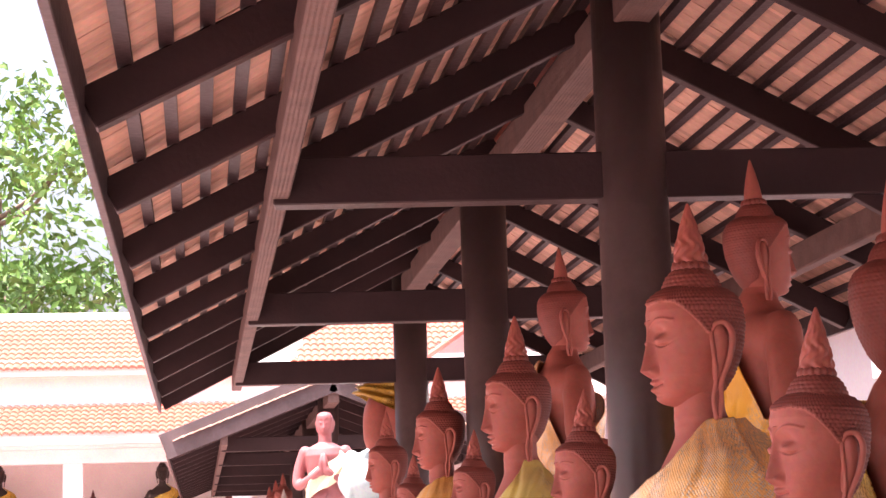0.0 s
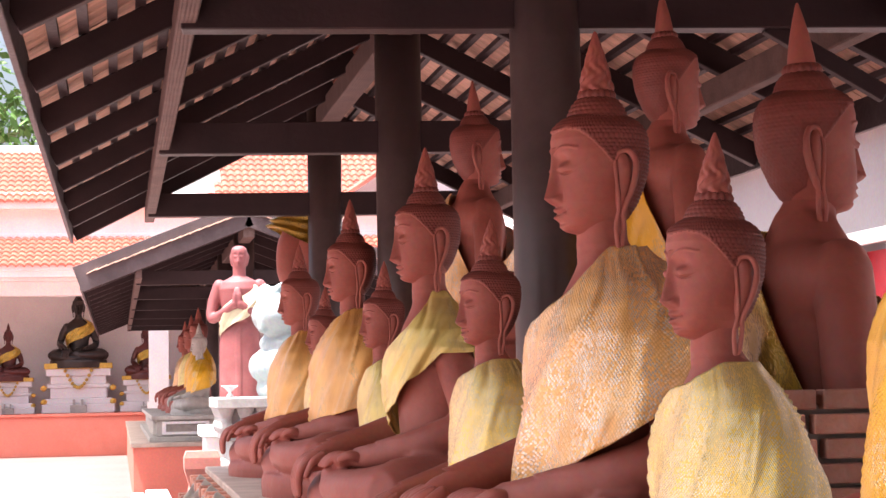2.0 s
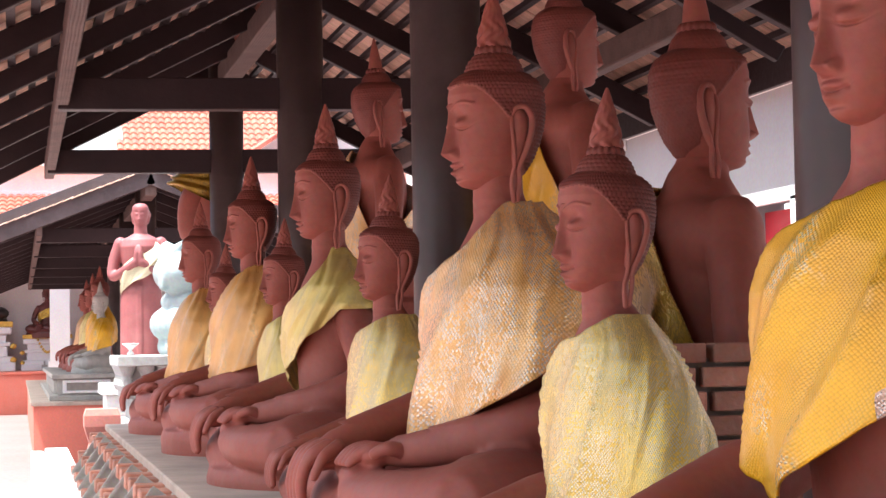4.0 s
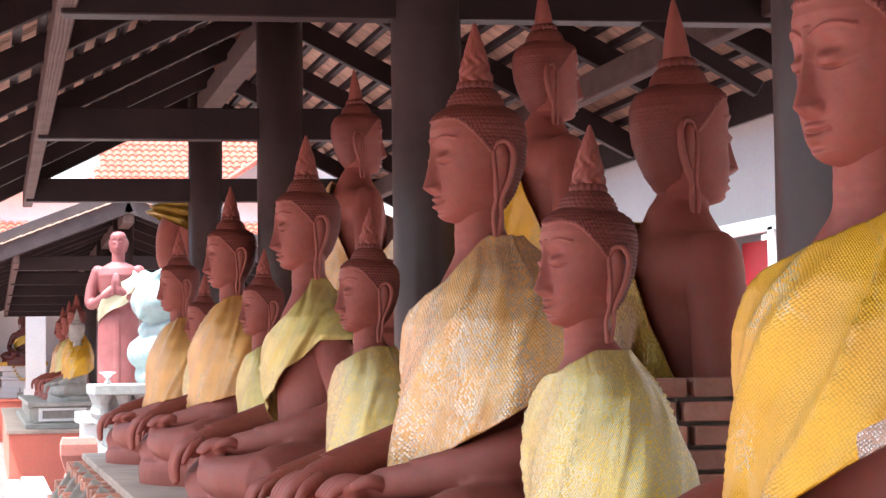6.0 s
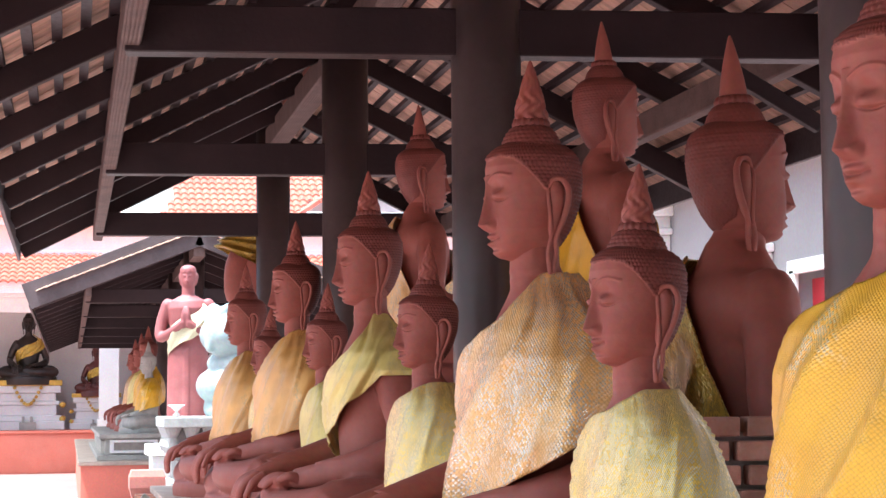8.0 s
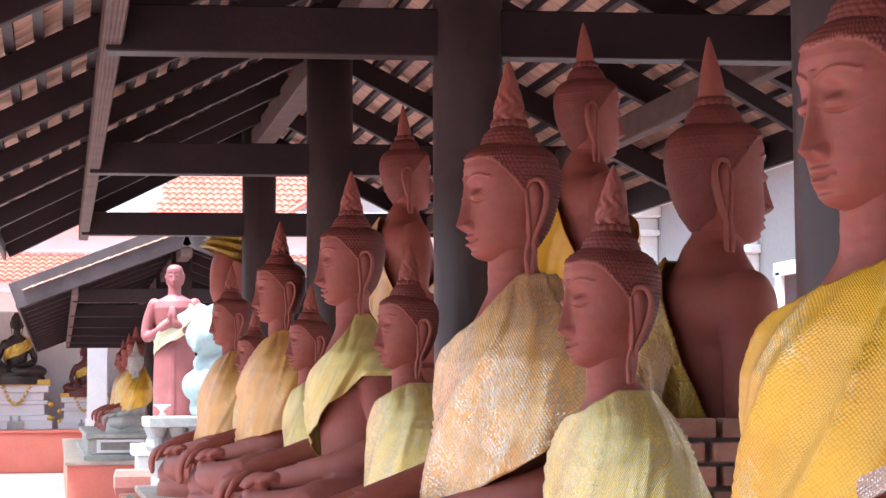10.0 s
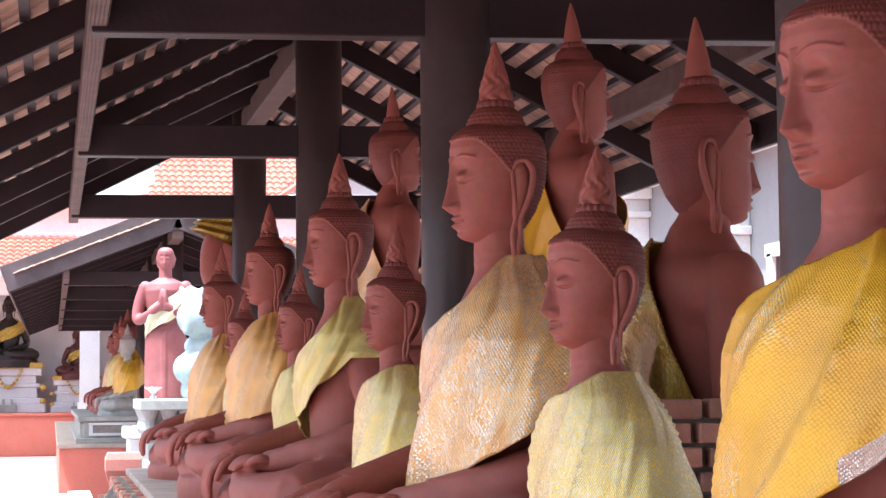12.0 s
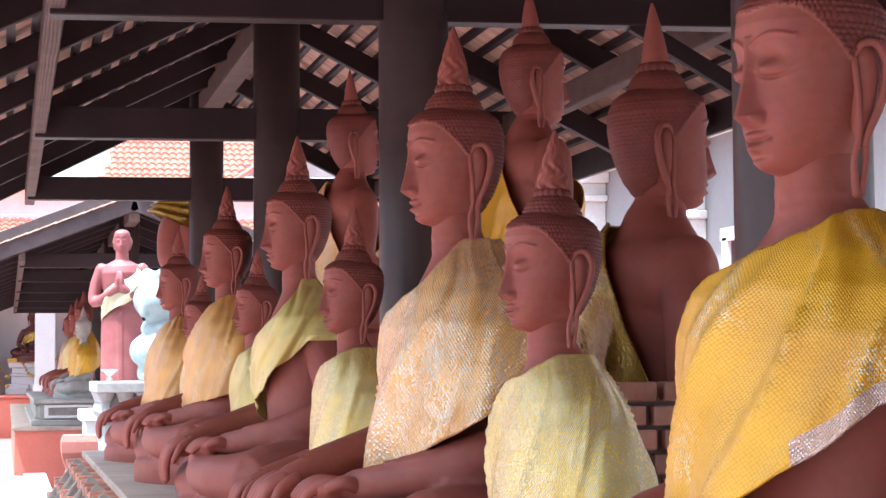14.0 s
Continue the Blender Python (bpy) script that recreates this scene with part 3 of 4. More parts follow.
def robe_mesh(mat, style="cape", seed=0, hem_mat=None, low=0.42, rise=0.22, lift=1.10, drop=0.2, neck=1.128, slim=0.0, arc=(-10, 150)):
    """A cloth draped from the left shoulder. cape: hides the arm; sash: a band that leaves it bare; drape: covers back and chest down to the seat, arms bare."""
    ox = seed * 7.31
    bm = bmesh.new()
    uvl = bm.loops.layers.uv.new("uv")
    Z = [0.25, 0.45, 0.60, 0.75, 0.88, 0.96, 1.02, 1.06, 1.095, 1.13]
    if style == "cape":
        RX = [0.275, 0.27, 0.265, 0.25, 0.222, 0.190, 0.155, 0.130, 0.108, 0.092]
        BACK_X = [0.245, 0.235, 0.228, 0.228, 0.215, 0.190, 0.155, 0.130, 0.108, 0.092]
        if slim:
            RX = [slim * q for q in (0.210, 0.204, 0.200, 0.192, 0.177, 0.157, 0.138, 0.122, 0.106, 0.092)]
            BACK_X = [0.285, 0.268, 0.250, 0.215, 0.178, 0.152, 0.132, 0.118, 0.104, 0.092]
        RL = [0.545, 0.535, 0.515, 0.485, 0.425, 0.355, 0.27, 0.185, 0.125, 0.092]
    else:
        RX = [0.24, 0.205, 0.205, 0.222, 0.212, 0.188, 0.155, 0.130, 0.108, 0.092]
        RL = [0.31, 0.25, 0.27, 0.33, 0.40, 0.365, 0.28, 0.19, 0.125, 0.092]
    RR = [0.31, 0.25, 0.27, 0.305, 0.33, 0.31, 0.25, 0.19, 0.125, 0.092]
    nu, nv = 110, 60
    a0, a1 = {"cape": (-80, 235), "sash": (-100, 260), "drape": (-100, 262)}[style]
    ramp = lambda d, p, q: max(0.0, min(1.0, (d - p) / (q - p)))
    grid = []
    for i in range(nu + 1):
        u = i / nu
        d = a0 + (a1 - a0) * u
        a = radians(d)
        c, s = math.cos(a), math.sin(a)
        wave = noise.noise((u * 7, ox, 0.5))
        if style == "cape":
            top = neck - drop * ramp(-d, -75, 72) ** 1.25 - 0.22 * ramp(d, 200, 235) ** 1.2
            hem = low + rise * ramp(d, *arc) + 0.016 * wave + 0.12 * ramp(-d, 15, 80)
        elif style == "sash":
            e = max(ramp(-d, -75, 100), ramp(d, 105, 260))
            top = 1.128 - 0.50 * e ** 0.9
            hem = 0.86 - 0.42 * e ** 0.75 + 0.015 * wave
        else:
            e = max(ramp(-d, -75, 100), ramp(d, 172, 246))
            top = 1.07 - 0.50 * e ** 1.1
            hem = 0.84 - 0.56 * ramp(abs(d - 90), 20, 60)
        hem = min(hem, top - 0.05)
        col = []
        for j in range(nv + 1):
            v = j / nv
            z = top + (hem - top) * v ** 1.1
            rx, rl, rr = interp(z, Z, RX), interp(z, Z, RL), interp(z, Z, RR)
            if style == "cape" and c < 0:
                rx += (interp(z, Z, BACK_X) - rx) * min(1.0, -2.0 * c)
            ry = rl if s > 0 else rr
            w = a + 1.0 * v
            spread = min(1, 0.25 + v * 1.6)
            fold = 0.040 * spread * noise.noise((w * 2.2, v * 0.8, ox)) + 0.034 * spread * (0.35 - abs(noise.noise((w * 3.0, v * 0.9, ox + 3))))
            fold += 0.004 * (0.3 - abs(noise.noise((w * 9, v * 2.2, ox + 9)))) + 0.0015 * noise.noise((w * 20, v * 7.0, ox + 5))
            if slim:
                fold *= 0.7
            # a few long creases that slant from the shoulder to the hem
            run = (a * 2.1 + v * 2.4 + 0.8 * noise.noise((a * 1.3, v * 0.9, ox + 2))) * 1.6
            fold += (0.030 if style == "cape" else 0.020) * spread * (1 - abs(math.sin(run))) ** 4 * max(0.0, 0.55 + noise.noise((a * 1.1, v * 1.5, ox + 13)))
            if style == "cape":
                fold += 0.018 * v ** 5 * math.sin(5 * a + ox)
            fold = max(fold, -0.010) * (0.35 + 0.65 * min(1, u / 0.12, (1 - u) / 0.12))
            x = -math.copysign(abs(c) ** 0.82, c) * (rx + fold + 0.014) + 0.02
            y = -math.copysign(abs(s) ** 0.82, s) * (ry + fold + 0.014)
            col.append((bm.verts.new((x, y, lifted(z + 0.4 * fold * (1 - v), lift))), u * 2.4, v * (top - hem) * 1.6))
        grid.append(col)
    cut = int(nv * 0.90)
    for i, (p, q) in enumerate(zip(grid, grid[1:])):
        for j in range(nv):
            quad = (p[j], q[j], q[j + 1], p[j + 1])
            f = bm.faces.new([k[0] for k in quad])
            f.smooth = True
            f.material_index = 1 if hem_mat and j >= cut and i > nu * 0.32 else 0
            for lp, k in zip(f.loops, quad):
                lp[uvl].uv = (k[1], k[2])
    bmesh.ops.recalc_face_normals(bm, faces=bm.faces)
    bmesh.ops.solidify(bm, geom=list(bm.faces), thickness=0.006)
    made = []
    for name, index, m in (("robe", 0, mat), ("hem", 1, hem_mat)):
        if m is None:
            continue
        piece = bm.copy()
        bmesh.ops.delete(piece, geom=[f for f in piece.faces if f.material_index != index], context="FACES")
        for f in piece.faces:
            f.material_index = 0
        me = bpy.data.meshes.new(name)
        piece.to_mesh(me)
        piece.free()
        me.materials.append(m)
        made.append(me)
    bm.free()
    return made


# ground
def ground():
    bm = bmesh.new()
    s = 900
    for v in ((-s, -s), (s, -s), (s, s), (-s, s)):
        bm.verts.new((*v, 0))
    bm.faces.new(bm.verts)
    tagged(part("ground", bm, FLOOR), "pale red painted courtyard floor", "ground", kind="structure")


ground()

# the open hall: columns under the ridge, tie beams, plates, rafters, battens, tiles
RIDGE, SLOPE, EAVE, PLATE = 4.30, 0.50, 2.175, 1.45
SKEW = -0.085  # the tie beams stand a little askew to the ridge


def roof_z(x):
    return RIDGE - SLOPE * abs(x)


def set_roof(ridge, slope, eave):
    global RIDGE, SLOPE, EAVE
    RIDGE, SLOPE, EAVE = ridge, slope, eave


def column(x, y, z1, label):
    bm = bmesh.new()
    lathe(bm, [(0.15, 0), (0.15, z1 * 0.5), (0.148, z1)], 36)
    ob = part("column", bm, COLUMN, smooth=True)
    for f in ob.data.polygons:
        if abs(f.normal.z) > 0.9:
            f.use_smooth = False
    ob.location = (x, y, 0)
    tagged(ob, label, "column", "columns of the hall")
    return ob


def tile_mesh(s, name="roof_tile"):
    """One clay tile, hooked over a batten, lying on the slope of side s."""
    bm = bmesh.new()
    m = pose(0, 0, 0, 0, s * math.degrees(math.atan(SLOPE)), 0)
    L, W = 0.165, 0.165
    for i in range(4):
        a, b = -W / 2 + W * i / 4, -W / 2 + W * (i + 1) / 4
        h0, h1 = 0.006 * math.sin(math.pi * i / 4), 0.006 * math.sin(math.pi * (i + 1) / 4)
        vs = [bm.verts.new(m @ Vector(p)) for p in ((-L / 2 * s, a, h0 + 0.012), (L / 2 * s, a, h0), (L / 2 * s, b, h1), (-L / 2 * s, b, h1 + 0.012), (-L / 2 * s, a, h0 + 0.024), (L / 2 * s, a, h0 + 0.012), (L / 2 * s, b, h1 + 0.012), (-L / 2 * s, b, h1 + 0.024))]
        for q in ((0, 3, 2, 1), (4, 5, 6, 7), (0, 1, 5, 4), (1, 2, 6, 5), (2, 3, 7, 6), (3, 0, 4, 7)):
            bm.faces.new([vs[k] for k in q])
    return finish(bm, name, TILE_UNDER)


def tiles(roof, y0, y1, near):
    """Courses of tiles on both slopes; those in the stretch near are single parts."""
    rnd = random.Random(5)
    for s in (-1, 1):
        me = tile_mesh(s)
        co = np.zeros(len(me.vertices) * 3)
        me.vertices.foreach_get("co", co)
        co = co.reshape(-1, 3)
        faces = [tuple(p.vertices) for p in me.polygons]
        V, F = [], []
        count = 0
        n = 17
        for i in range(n):
            x = s * (0.05 + 0.1245 * (i + 0.5))
            y = y0
            while y < y1:
                p = (x, y, roof_z(x) - 0.008 + rnd.uniform(-0.003, 0.003))
                if near and near[0] < y < near[1] and count < 290:
                    ob = new("roof_tile", me)
                    ob.location, ob.parent = p, roof
                    count += 1
                else:
                    base = len(V)
                    w = co + np.array(p)
                    V.extend(map(tuple, w))
                    F.extend(tuple(k + base for k in f) for f in faces)
                y += 0.168
        mesh = bpy.data.meshes.new("roof_tiles")
        mesh.from_pydata(V, [], F)
        mesh.materials.append(TILE_UNDER)
        ob = new("roof_tiles", mesh)
        ob.parent = roof
        ob["kind"] = "stuff"
        # roofing sheet over the tiles keeps the joints dark
        bm = bmesh.new()
        xs = (0, s * (EAVE + 0.01))
        vs = [bm.verts.new((x, y, roof_z(x) + 0.045 + h)) for h in (0, 0.03) for x, y in ((xs[0], y0), (xs[1], y0), (xs[1], y1), (xs[0], y1))]
        for q in ((0, 1, 2, 3), (4, 5, 6, 7), (0, 1, 5, 4), (1, 2, 6, 5), (2, 3, 7, 6), (3, 0, 4, 7)):
            bm.faces.new([vs[k] for k in q])
        part("roof_covering", bm, TILE_TOP, roof, "orange glazed tile covering")


def hall(y0, y1, beams, full):
    roof = thing("hall_roof", "open timber roof frame, dark brown, under clay tiles", "roof", kind="structure")
    for by in beams:
        bm = bmesh.new()
        bar(bm, (-PLATE - 0.06, by - SKEW * PLATE, 3.30), (PLATE + 0.1, by + SKEW * PLATE, 3.30), 0.13, 0.20, bevel=0.006)
        for i, sx in enumerate((-0.05, 0.05)):
            bmesh.ops.create_uvsphere(bm, u_segments=8, v_segments=5, radius=0.014, matrix=pose(sx * 1.2, by - 0.075 + SKEW * sx, 3.32))
        part("tie_beam", bm, WOOD, roof)
        for s in (-1, 1):
            if s > 0:
                bm = bmesh.new()
                bar(bm, (s * 0.95, by + SKEW * 0.9, 3.22), (s * PLATE, by + SKEW * PLATE, 2.92), 0.06, 0.07, bevel=0.004)
                part("bracket", bm, WOOD, roof)
    for s in (-1, 1):
        bm = bmesh.new()
        pz = roof_z(PLATE) - 0.19 - 0.085
        bar(bm, (s * (PLATE + 0.04), y0, pz), (s * (PLATE + 0.04), y1 + 0.12, pz), 0.085, 0.15, bevel=0.008)
        part("wall_plate", bm, WOOD_PALE, roof, "weathered lighter brown plate")
        bm = bmesh.new()
        bar(bm, (s * EAVE, y0, roof_z(EAVE) - 0.09), (s * EAVE, y1, roof_z(EAVE) - 0.09), 0.03, 0.18, bevel=0.004)
        part("fascia", bm, WOOD, roof)
        ry = y0 + (0.735 - y0) % 1.42
        while ry < y1 - 0.1:
            bm = bmesh.new()
            bar(bm, (0, ry, roof_z(0) - 0.115), (s * (EAVE - 0.02), ry, roof_z(EAVE) - 0.115), 0.075, 0.135, bevel=0.005)
            part("rafter", bm, WOOD, roof)
            ry += 1.42
        n = 17
        for i in range(n):
            x = s * (0.05 + 0.1245 * i)
            bm = bmesh.new()
            bar(bm, (x, y0, roof_z(x) - 0.028), (x, y1, roof_z(x) - 0.028), 0.046, 0.035)
            part("batten", bm, WOOD, roof)
    bm = bmesh.new()
    bar(bm, (0, y0, RIDGE - 0.27), (0, y1, RIDGE - 0.27), 0.16, 0.18, bevel=0.008)
    part("ridge_beam", bm, WOOD_PALE, roof, "lighter brown ridge beam")
    for s in (-1, 1):
        bm = bmesh.new()
        bar(bm, (0, y1 + 0.02, roof_z(0) - 0.01), (s * (EAVE + 0.03), y1 + 0.02, roof_z(EAVE + 0.03) - 0.01), 0.035, 0.14, bevel=0.004)
        part("barge_board", bm, WOOD, roof)
        bm = bmesh.new()
        bar(bm, (0, y0 - 0.02, roof_z(0) - 0.03), (s * (EAVE + 0.05), y0 - 0.02, roof_z(EAVE + 0.05) - 0.03), 0.035, 0.2 if full else 0.36, bevel=0.004)
        part("barge_board", bm, WOOD if full else WOOD_MID, roof)
    return roof


near_hall = hall(-13.0, 9.5, (-8.3, -4.06, 0.0, 4.25, 8.7), True)
for cy in (-8.3, -4.06, 0.0, 4.25, 8.7):
    column(0, cy, 4.14, "round dark brown painted concrete column under the ridge")
tiles(near_hall, -13.0, 9.5, (-1.0, 2.4))
set_roof(4.13, 0.385, 2.26)
far_hall = hall(18.4, 42.0, (19.6, 24.0, 28.4, 32.8, 37.2, 41.0), False)
for cy in (19.6, 24.0, 28.4, 32.8, 37.2, 41.0):
    column(0, cy, 3.92, "round dark brown painted concrete column of the next hall")


# the platforms
def brick_course(parent, x0, x1, y, z, face, size=(0.19, 0.075, 0.055)):
    """A row of bricks along x (face 'y') or along y (face 'x')."""
    me = bpy.data.meshes.get("brick")
    if me is None:
        bm = bmesh.new()
        box(bm, -size[0] / 2, size[0] / 2, -size[1] / 2, size[1] / 2, -size[2] / 2, size[2] / 2, 0.004)
        me = finish(bm, "brick", BRICK)
    n = int((x1 - x0) / 0.2)
    rnd = random.Random(int(z * 1000) + int(y * 100))
    for i in range(n):
        ob = new("brick", me)
        ob.parent = parent
        p = x0 + (i + 0.5) * (x1 - x0) / n
        if face == "y":
            ob.location = (p, y + rnd.uniform(-0.006, 0.006), z)
        else:
            ob.location, ob.rotation_euler = (y + rnd.uniform(-0.006, 0.006), p, z), (0, 0, math.pi / 2)
        ob.rotation_euler[2] += rnd.uniform(-0.02, 0.02)


def platform():
    p = thing("platform", "long brick platform with a worn cement top", "platform", kind="structure")
    part("slab", boxes((-1.03, 1.0, -7.0, 9.3, 0.985, 1.04), bevel=0.008), CEMENT, p, "worn cement slab")
    part("core", boxes((-0.93, 0.9, -6.9, 9.25, 0.0, 0.987)), MORTAR, p)
    part("foot", boxes((-1.33, -0.932, -6.9, 9.25, 0.0, 0.302)), CEMENT, p)
    # a sloping cornice: upright cement fins with brick blocks between them
    bm = bmesh.new()
    vs = [bm.verts.new((x, y, z)) for y in (-6.9, 9.25) for x, z in ((-1.01, 0.985), (-1.26, 0.63), (-1.26, 0.30), (-0.932, 0.30), (-0.932, 0.985))]
    bm.faces.new(vs[:5]), bm.faces.new(vs[5:])
    for i in range(5):
        bm.faces.new((vs[i], vs[(i + 1) % 5], vs[5 + (i + 1) % 5], vs[5 + i]))
    part("sloping_cornice", bm, CEMENT, p)
    fin = bmesh.new()
    for q in (0.0, 0.10):
        bar(fin, (-0.16 - q * 0.8, 0, -0.20 + q * 0.5), (0.06 - q * 0.8, 0, 0.11 + q * 0.5), 0.035, 0.022, up=(-0.8, 0, 0.6))
    bar(fin, (-0.165, 0, -0.215), (-0.245, 0, -0.145), 0.035, 0.022, up=(0, 0, 1))
    bar(fin, (0.055, 0, 0.105), (-0.025, 0, 0.165), 0.035, 0.022, up=(0, 0, 1))
    bar(fin, (-0.20, 0, -0.172), (0.02, 0, 0.138), 0.012, 0.085, up=(-0.8, 0, 0.6))
    fin_me = finish(fin, "fin", GREY_STONE)
    bk = bmesh.new()
    box(bk, -0.09, 0.07, -0.085, 0.085, -0.045, 0.045, 0.008)
    bk_me = finish(bk, "brick_block", BRICK)
    y = -1.0
    while y < 9.1:
        o = new("fin", fin_me)
        o.parent, o.location = p, (-1.10, y, 0.850)
        for dy, dz, dx in ((0.24, 0.11, 0.0), (0.48, 0.10, 0.01), (0.72, 0.11, 0.0), (0.24, -0.04, -0.10), (0.48, -0.05, -0.09), (0.72, -0.04, -0.10), (0.36, -0.16, -0.165), (0.60, -0.16, -0.165)):
            o = new("brick_block", bk_me)
            o.parent, o.location = p, (-1.085 + dx, y + dy, 0.83 + dz)
        y += 0.92
    return p


platform()


def brick_pedestal(x0, x1, y0, y1, z1, label):
    p = thing("brick_pedestal", label, "pedestal", "brick pedestals of the back row")
    part("core", boxes((x0 + 0.04, x1 - 0.04, y0 + 0.04, y1 - 0.04, 0.95, z1 - 0.035)), MORTAR, p)
    z = 0.95 + 0.035
    while z < z1 - 0.015:
        k = 0.1 * (round((z - 0.95) / 0.068) % 2)
        brick_course(p, x0 - 0.0 + k * 0.3, x1 + k * 0.3, y0 + 0.03, z, "y")
        brick_course(p, y0, y1, x0 + 0.03, z, "x")
        z += 0.068
    return p


brick_pedestal(-0.12, 0.95, -2.75, -1.3, 1.685, "rough red brick pedestal under the back row statue")
brick_pedestal(0.0, 0.95, -0.8, 0.5, 1.79, "red brick pedestal behind the column")
brick_pedestal(0.0, 0.95, 2.9, 4.1, 1.86, "red brick pedestal of the further statue")

# statues of the hall
SEATED = seated_mesh([TERRA, TERRA_HAIR])
BROAD = seated_mesh([TERRA, TERRA_HAIR], 1.05, 0, 1.13, 0.02, 0.05, 2.5)
SMALL = seated_mesh([TERRA, TERRA_HAIR], 1.07, 6, lean=2.5)


def statue(x, y, z, k, turn, label, group, mesh=SEATED):
    ob = new("seated_statue", mesh)
    ob.matrix_world = pose(x, y, z, 0, 0, turn) @ Matrix.Scale(k, 4)
    return tagged(ob, label, "statue", group)


def robe(x, y, z, k, turn, mat, style, seed, label, hem_mat=None, low=None, rise=None, arc=(-10, 150)):
    made = robe_mesh(mat, style, seed, hem_mat, low or 0.42, rise or (0.30 if k < 0.8 else 0.23), 1.13 if style == "drape" else 1.10, 0.36 if seed == 2 else 0.16, 1.128 if k > 0.9 else 1.10, (1.16 if seed == 3 else 1.0) if k < 0.8 else 0.0, arc)
    ob = new("robe", made[0])
    ob.matrix_world = pose(x, y, z, 0, 0, turn) @ Matrix.Scale(k, 4)
    if hem_mat:
        part("hem", made[1], None, ob, "woven silver hem")
    return tagged(ob, label, "robe", "robes of the statues")


FRONT = "front row of seated statues"
# x, y, base, scale, turn, robe, style, robe label, statue label
ROW = [
    (-0.354, -4.93, 0.997, 0.845, 12, CLOTH_YELLOW, "cape", "deep yellow brocade cloth with silver hem, draped on the statue", "seated red clay statue in a deep yellow cloth"),
    (-0.408, -3.50, 0.940, 0.705, 4, CLOTH_LEMON, "cape", "pale lemon gold brocade cloth with white glitter", "small seated red clay statue in a lemon gold cloth"),
    (-0.272, -1.95, 0.942, 1.0, 6, CLOTH_APRICOT, "cape", "apricot gold brocade cloth with silver scales", "large seated red clay statue in an apricot gold cloth"),
    (-0.343, -0.42, 0.970, 0.725, 5, CLOTH_LEMON, "cape", "lemon gold brocade cloth draped on the statue", "small seated red clay statue beside the column"),
    (-0.258, 1.55, 0.925, 1.045, 4, CLOTH_LIME, "sash", "yellow-green satin sash over one shoulder", "large seated red clay statue with a bare arm"),
    (-0.288, 3.05, 1.03, 0.725, 5, CLOTH_LIME, "cape", "pale yellow-green cloth draped on the statue", "small seated red clay statue in a pale cloth"),
    (-0.290, 4.42, 0.993, 1.02, 4, CLOTH_ORANGE, "cape", "orange gold satin cloth draped on the statue", "large seated red clay statue in an orange cloth"),
    (-0.322, 5.9, 1.04, 0.725, 5, CLOTH_LEMON, "cape", "pale yellow cloth draped on the statue", "small seated red clay statue in the shade"),
    (-0.342, 7.4, 0.965, 1.0, 4, CLOTH_ORANGE, "cape", "orange cloth draped on the statue", "large seated red clay statue at the row's end"),
]
for i, (x, y, z, k, turn, mat, style, rl, sl) in enumerate(ROW):
    statue(x, y, z, k, turn, sl, FRONT, SMALL if k < 0.8 else SEATED)
    robe(x, y, z, k, turn, mat, style, i, rl, *((CLOTH_SILVER, 0.52, 0.25, (-10, 50)) if i == 0 else (None, 0.43, 0.40) if i == 2 else (None, 0.48, 0.16) if i in (6, 8) else (None, None, None)))

BACK = "back row of statues turned away"
statue(0.42, -1.93, 1.028, 1.02, 182, "large seated red clay statue turned away, bare shouldered", BACK, BROAD)
robe(0.42, -1.93, 1.028, 1.02, 182, CLOTH_OCHRE, "drape", 21, "ochre gold satin sash over one shoulder")
statue(0.465, -0.22, 1.735, 0.85, 186, "red clay statue turned away on a brick pedestal", BACK, BROAD)
robe(0.465, -0.22, 1.735, 0.85, 186, CLOTH_YELLOW, "drape", 22, "bright yellow sash over one shoulder")
statue(0.38, 3.6, 1.77, 0.96, 186, "red clay statue turned away beside the second column", BACK, BROAD)
robe(0.38, 3.6, 1.77, 0.96, 186, CLOTH_APRICOT, "drape", 23, "light orange sash over one shoulder")


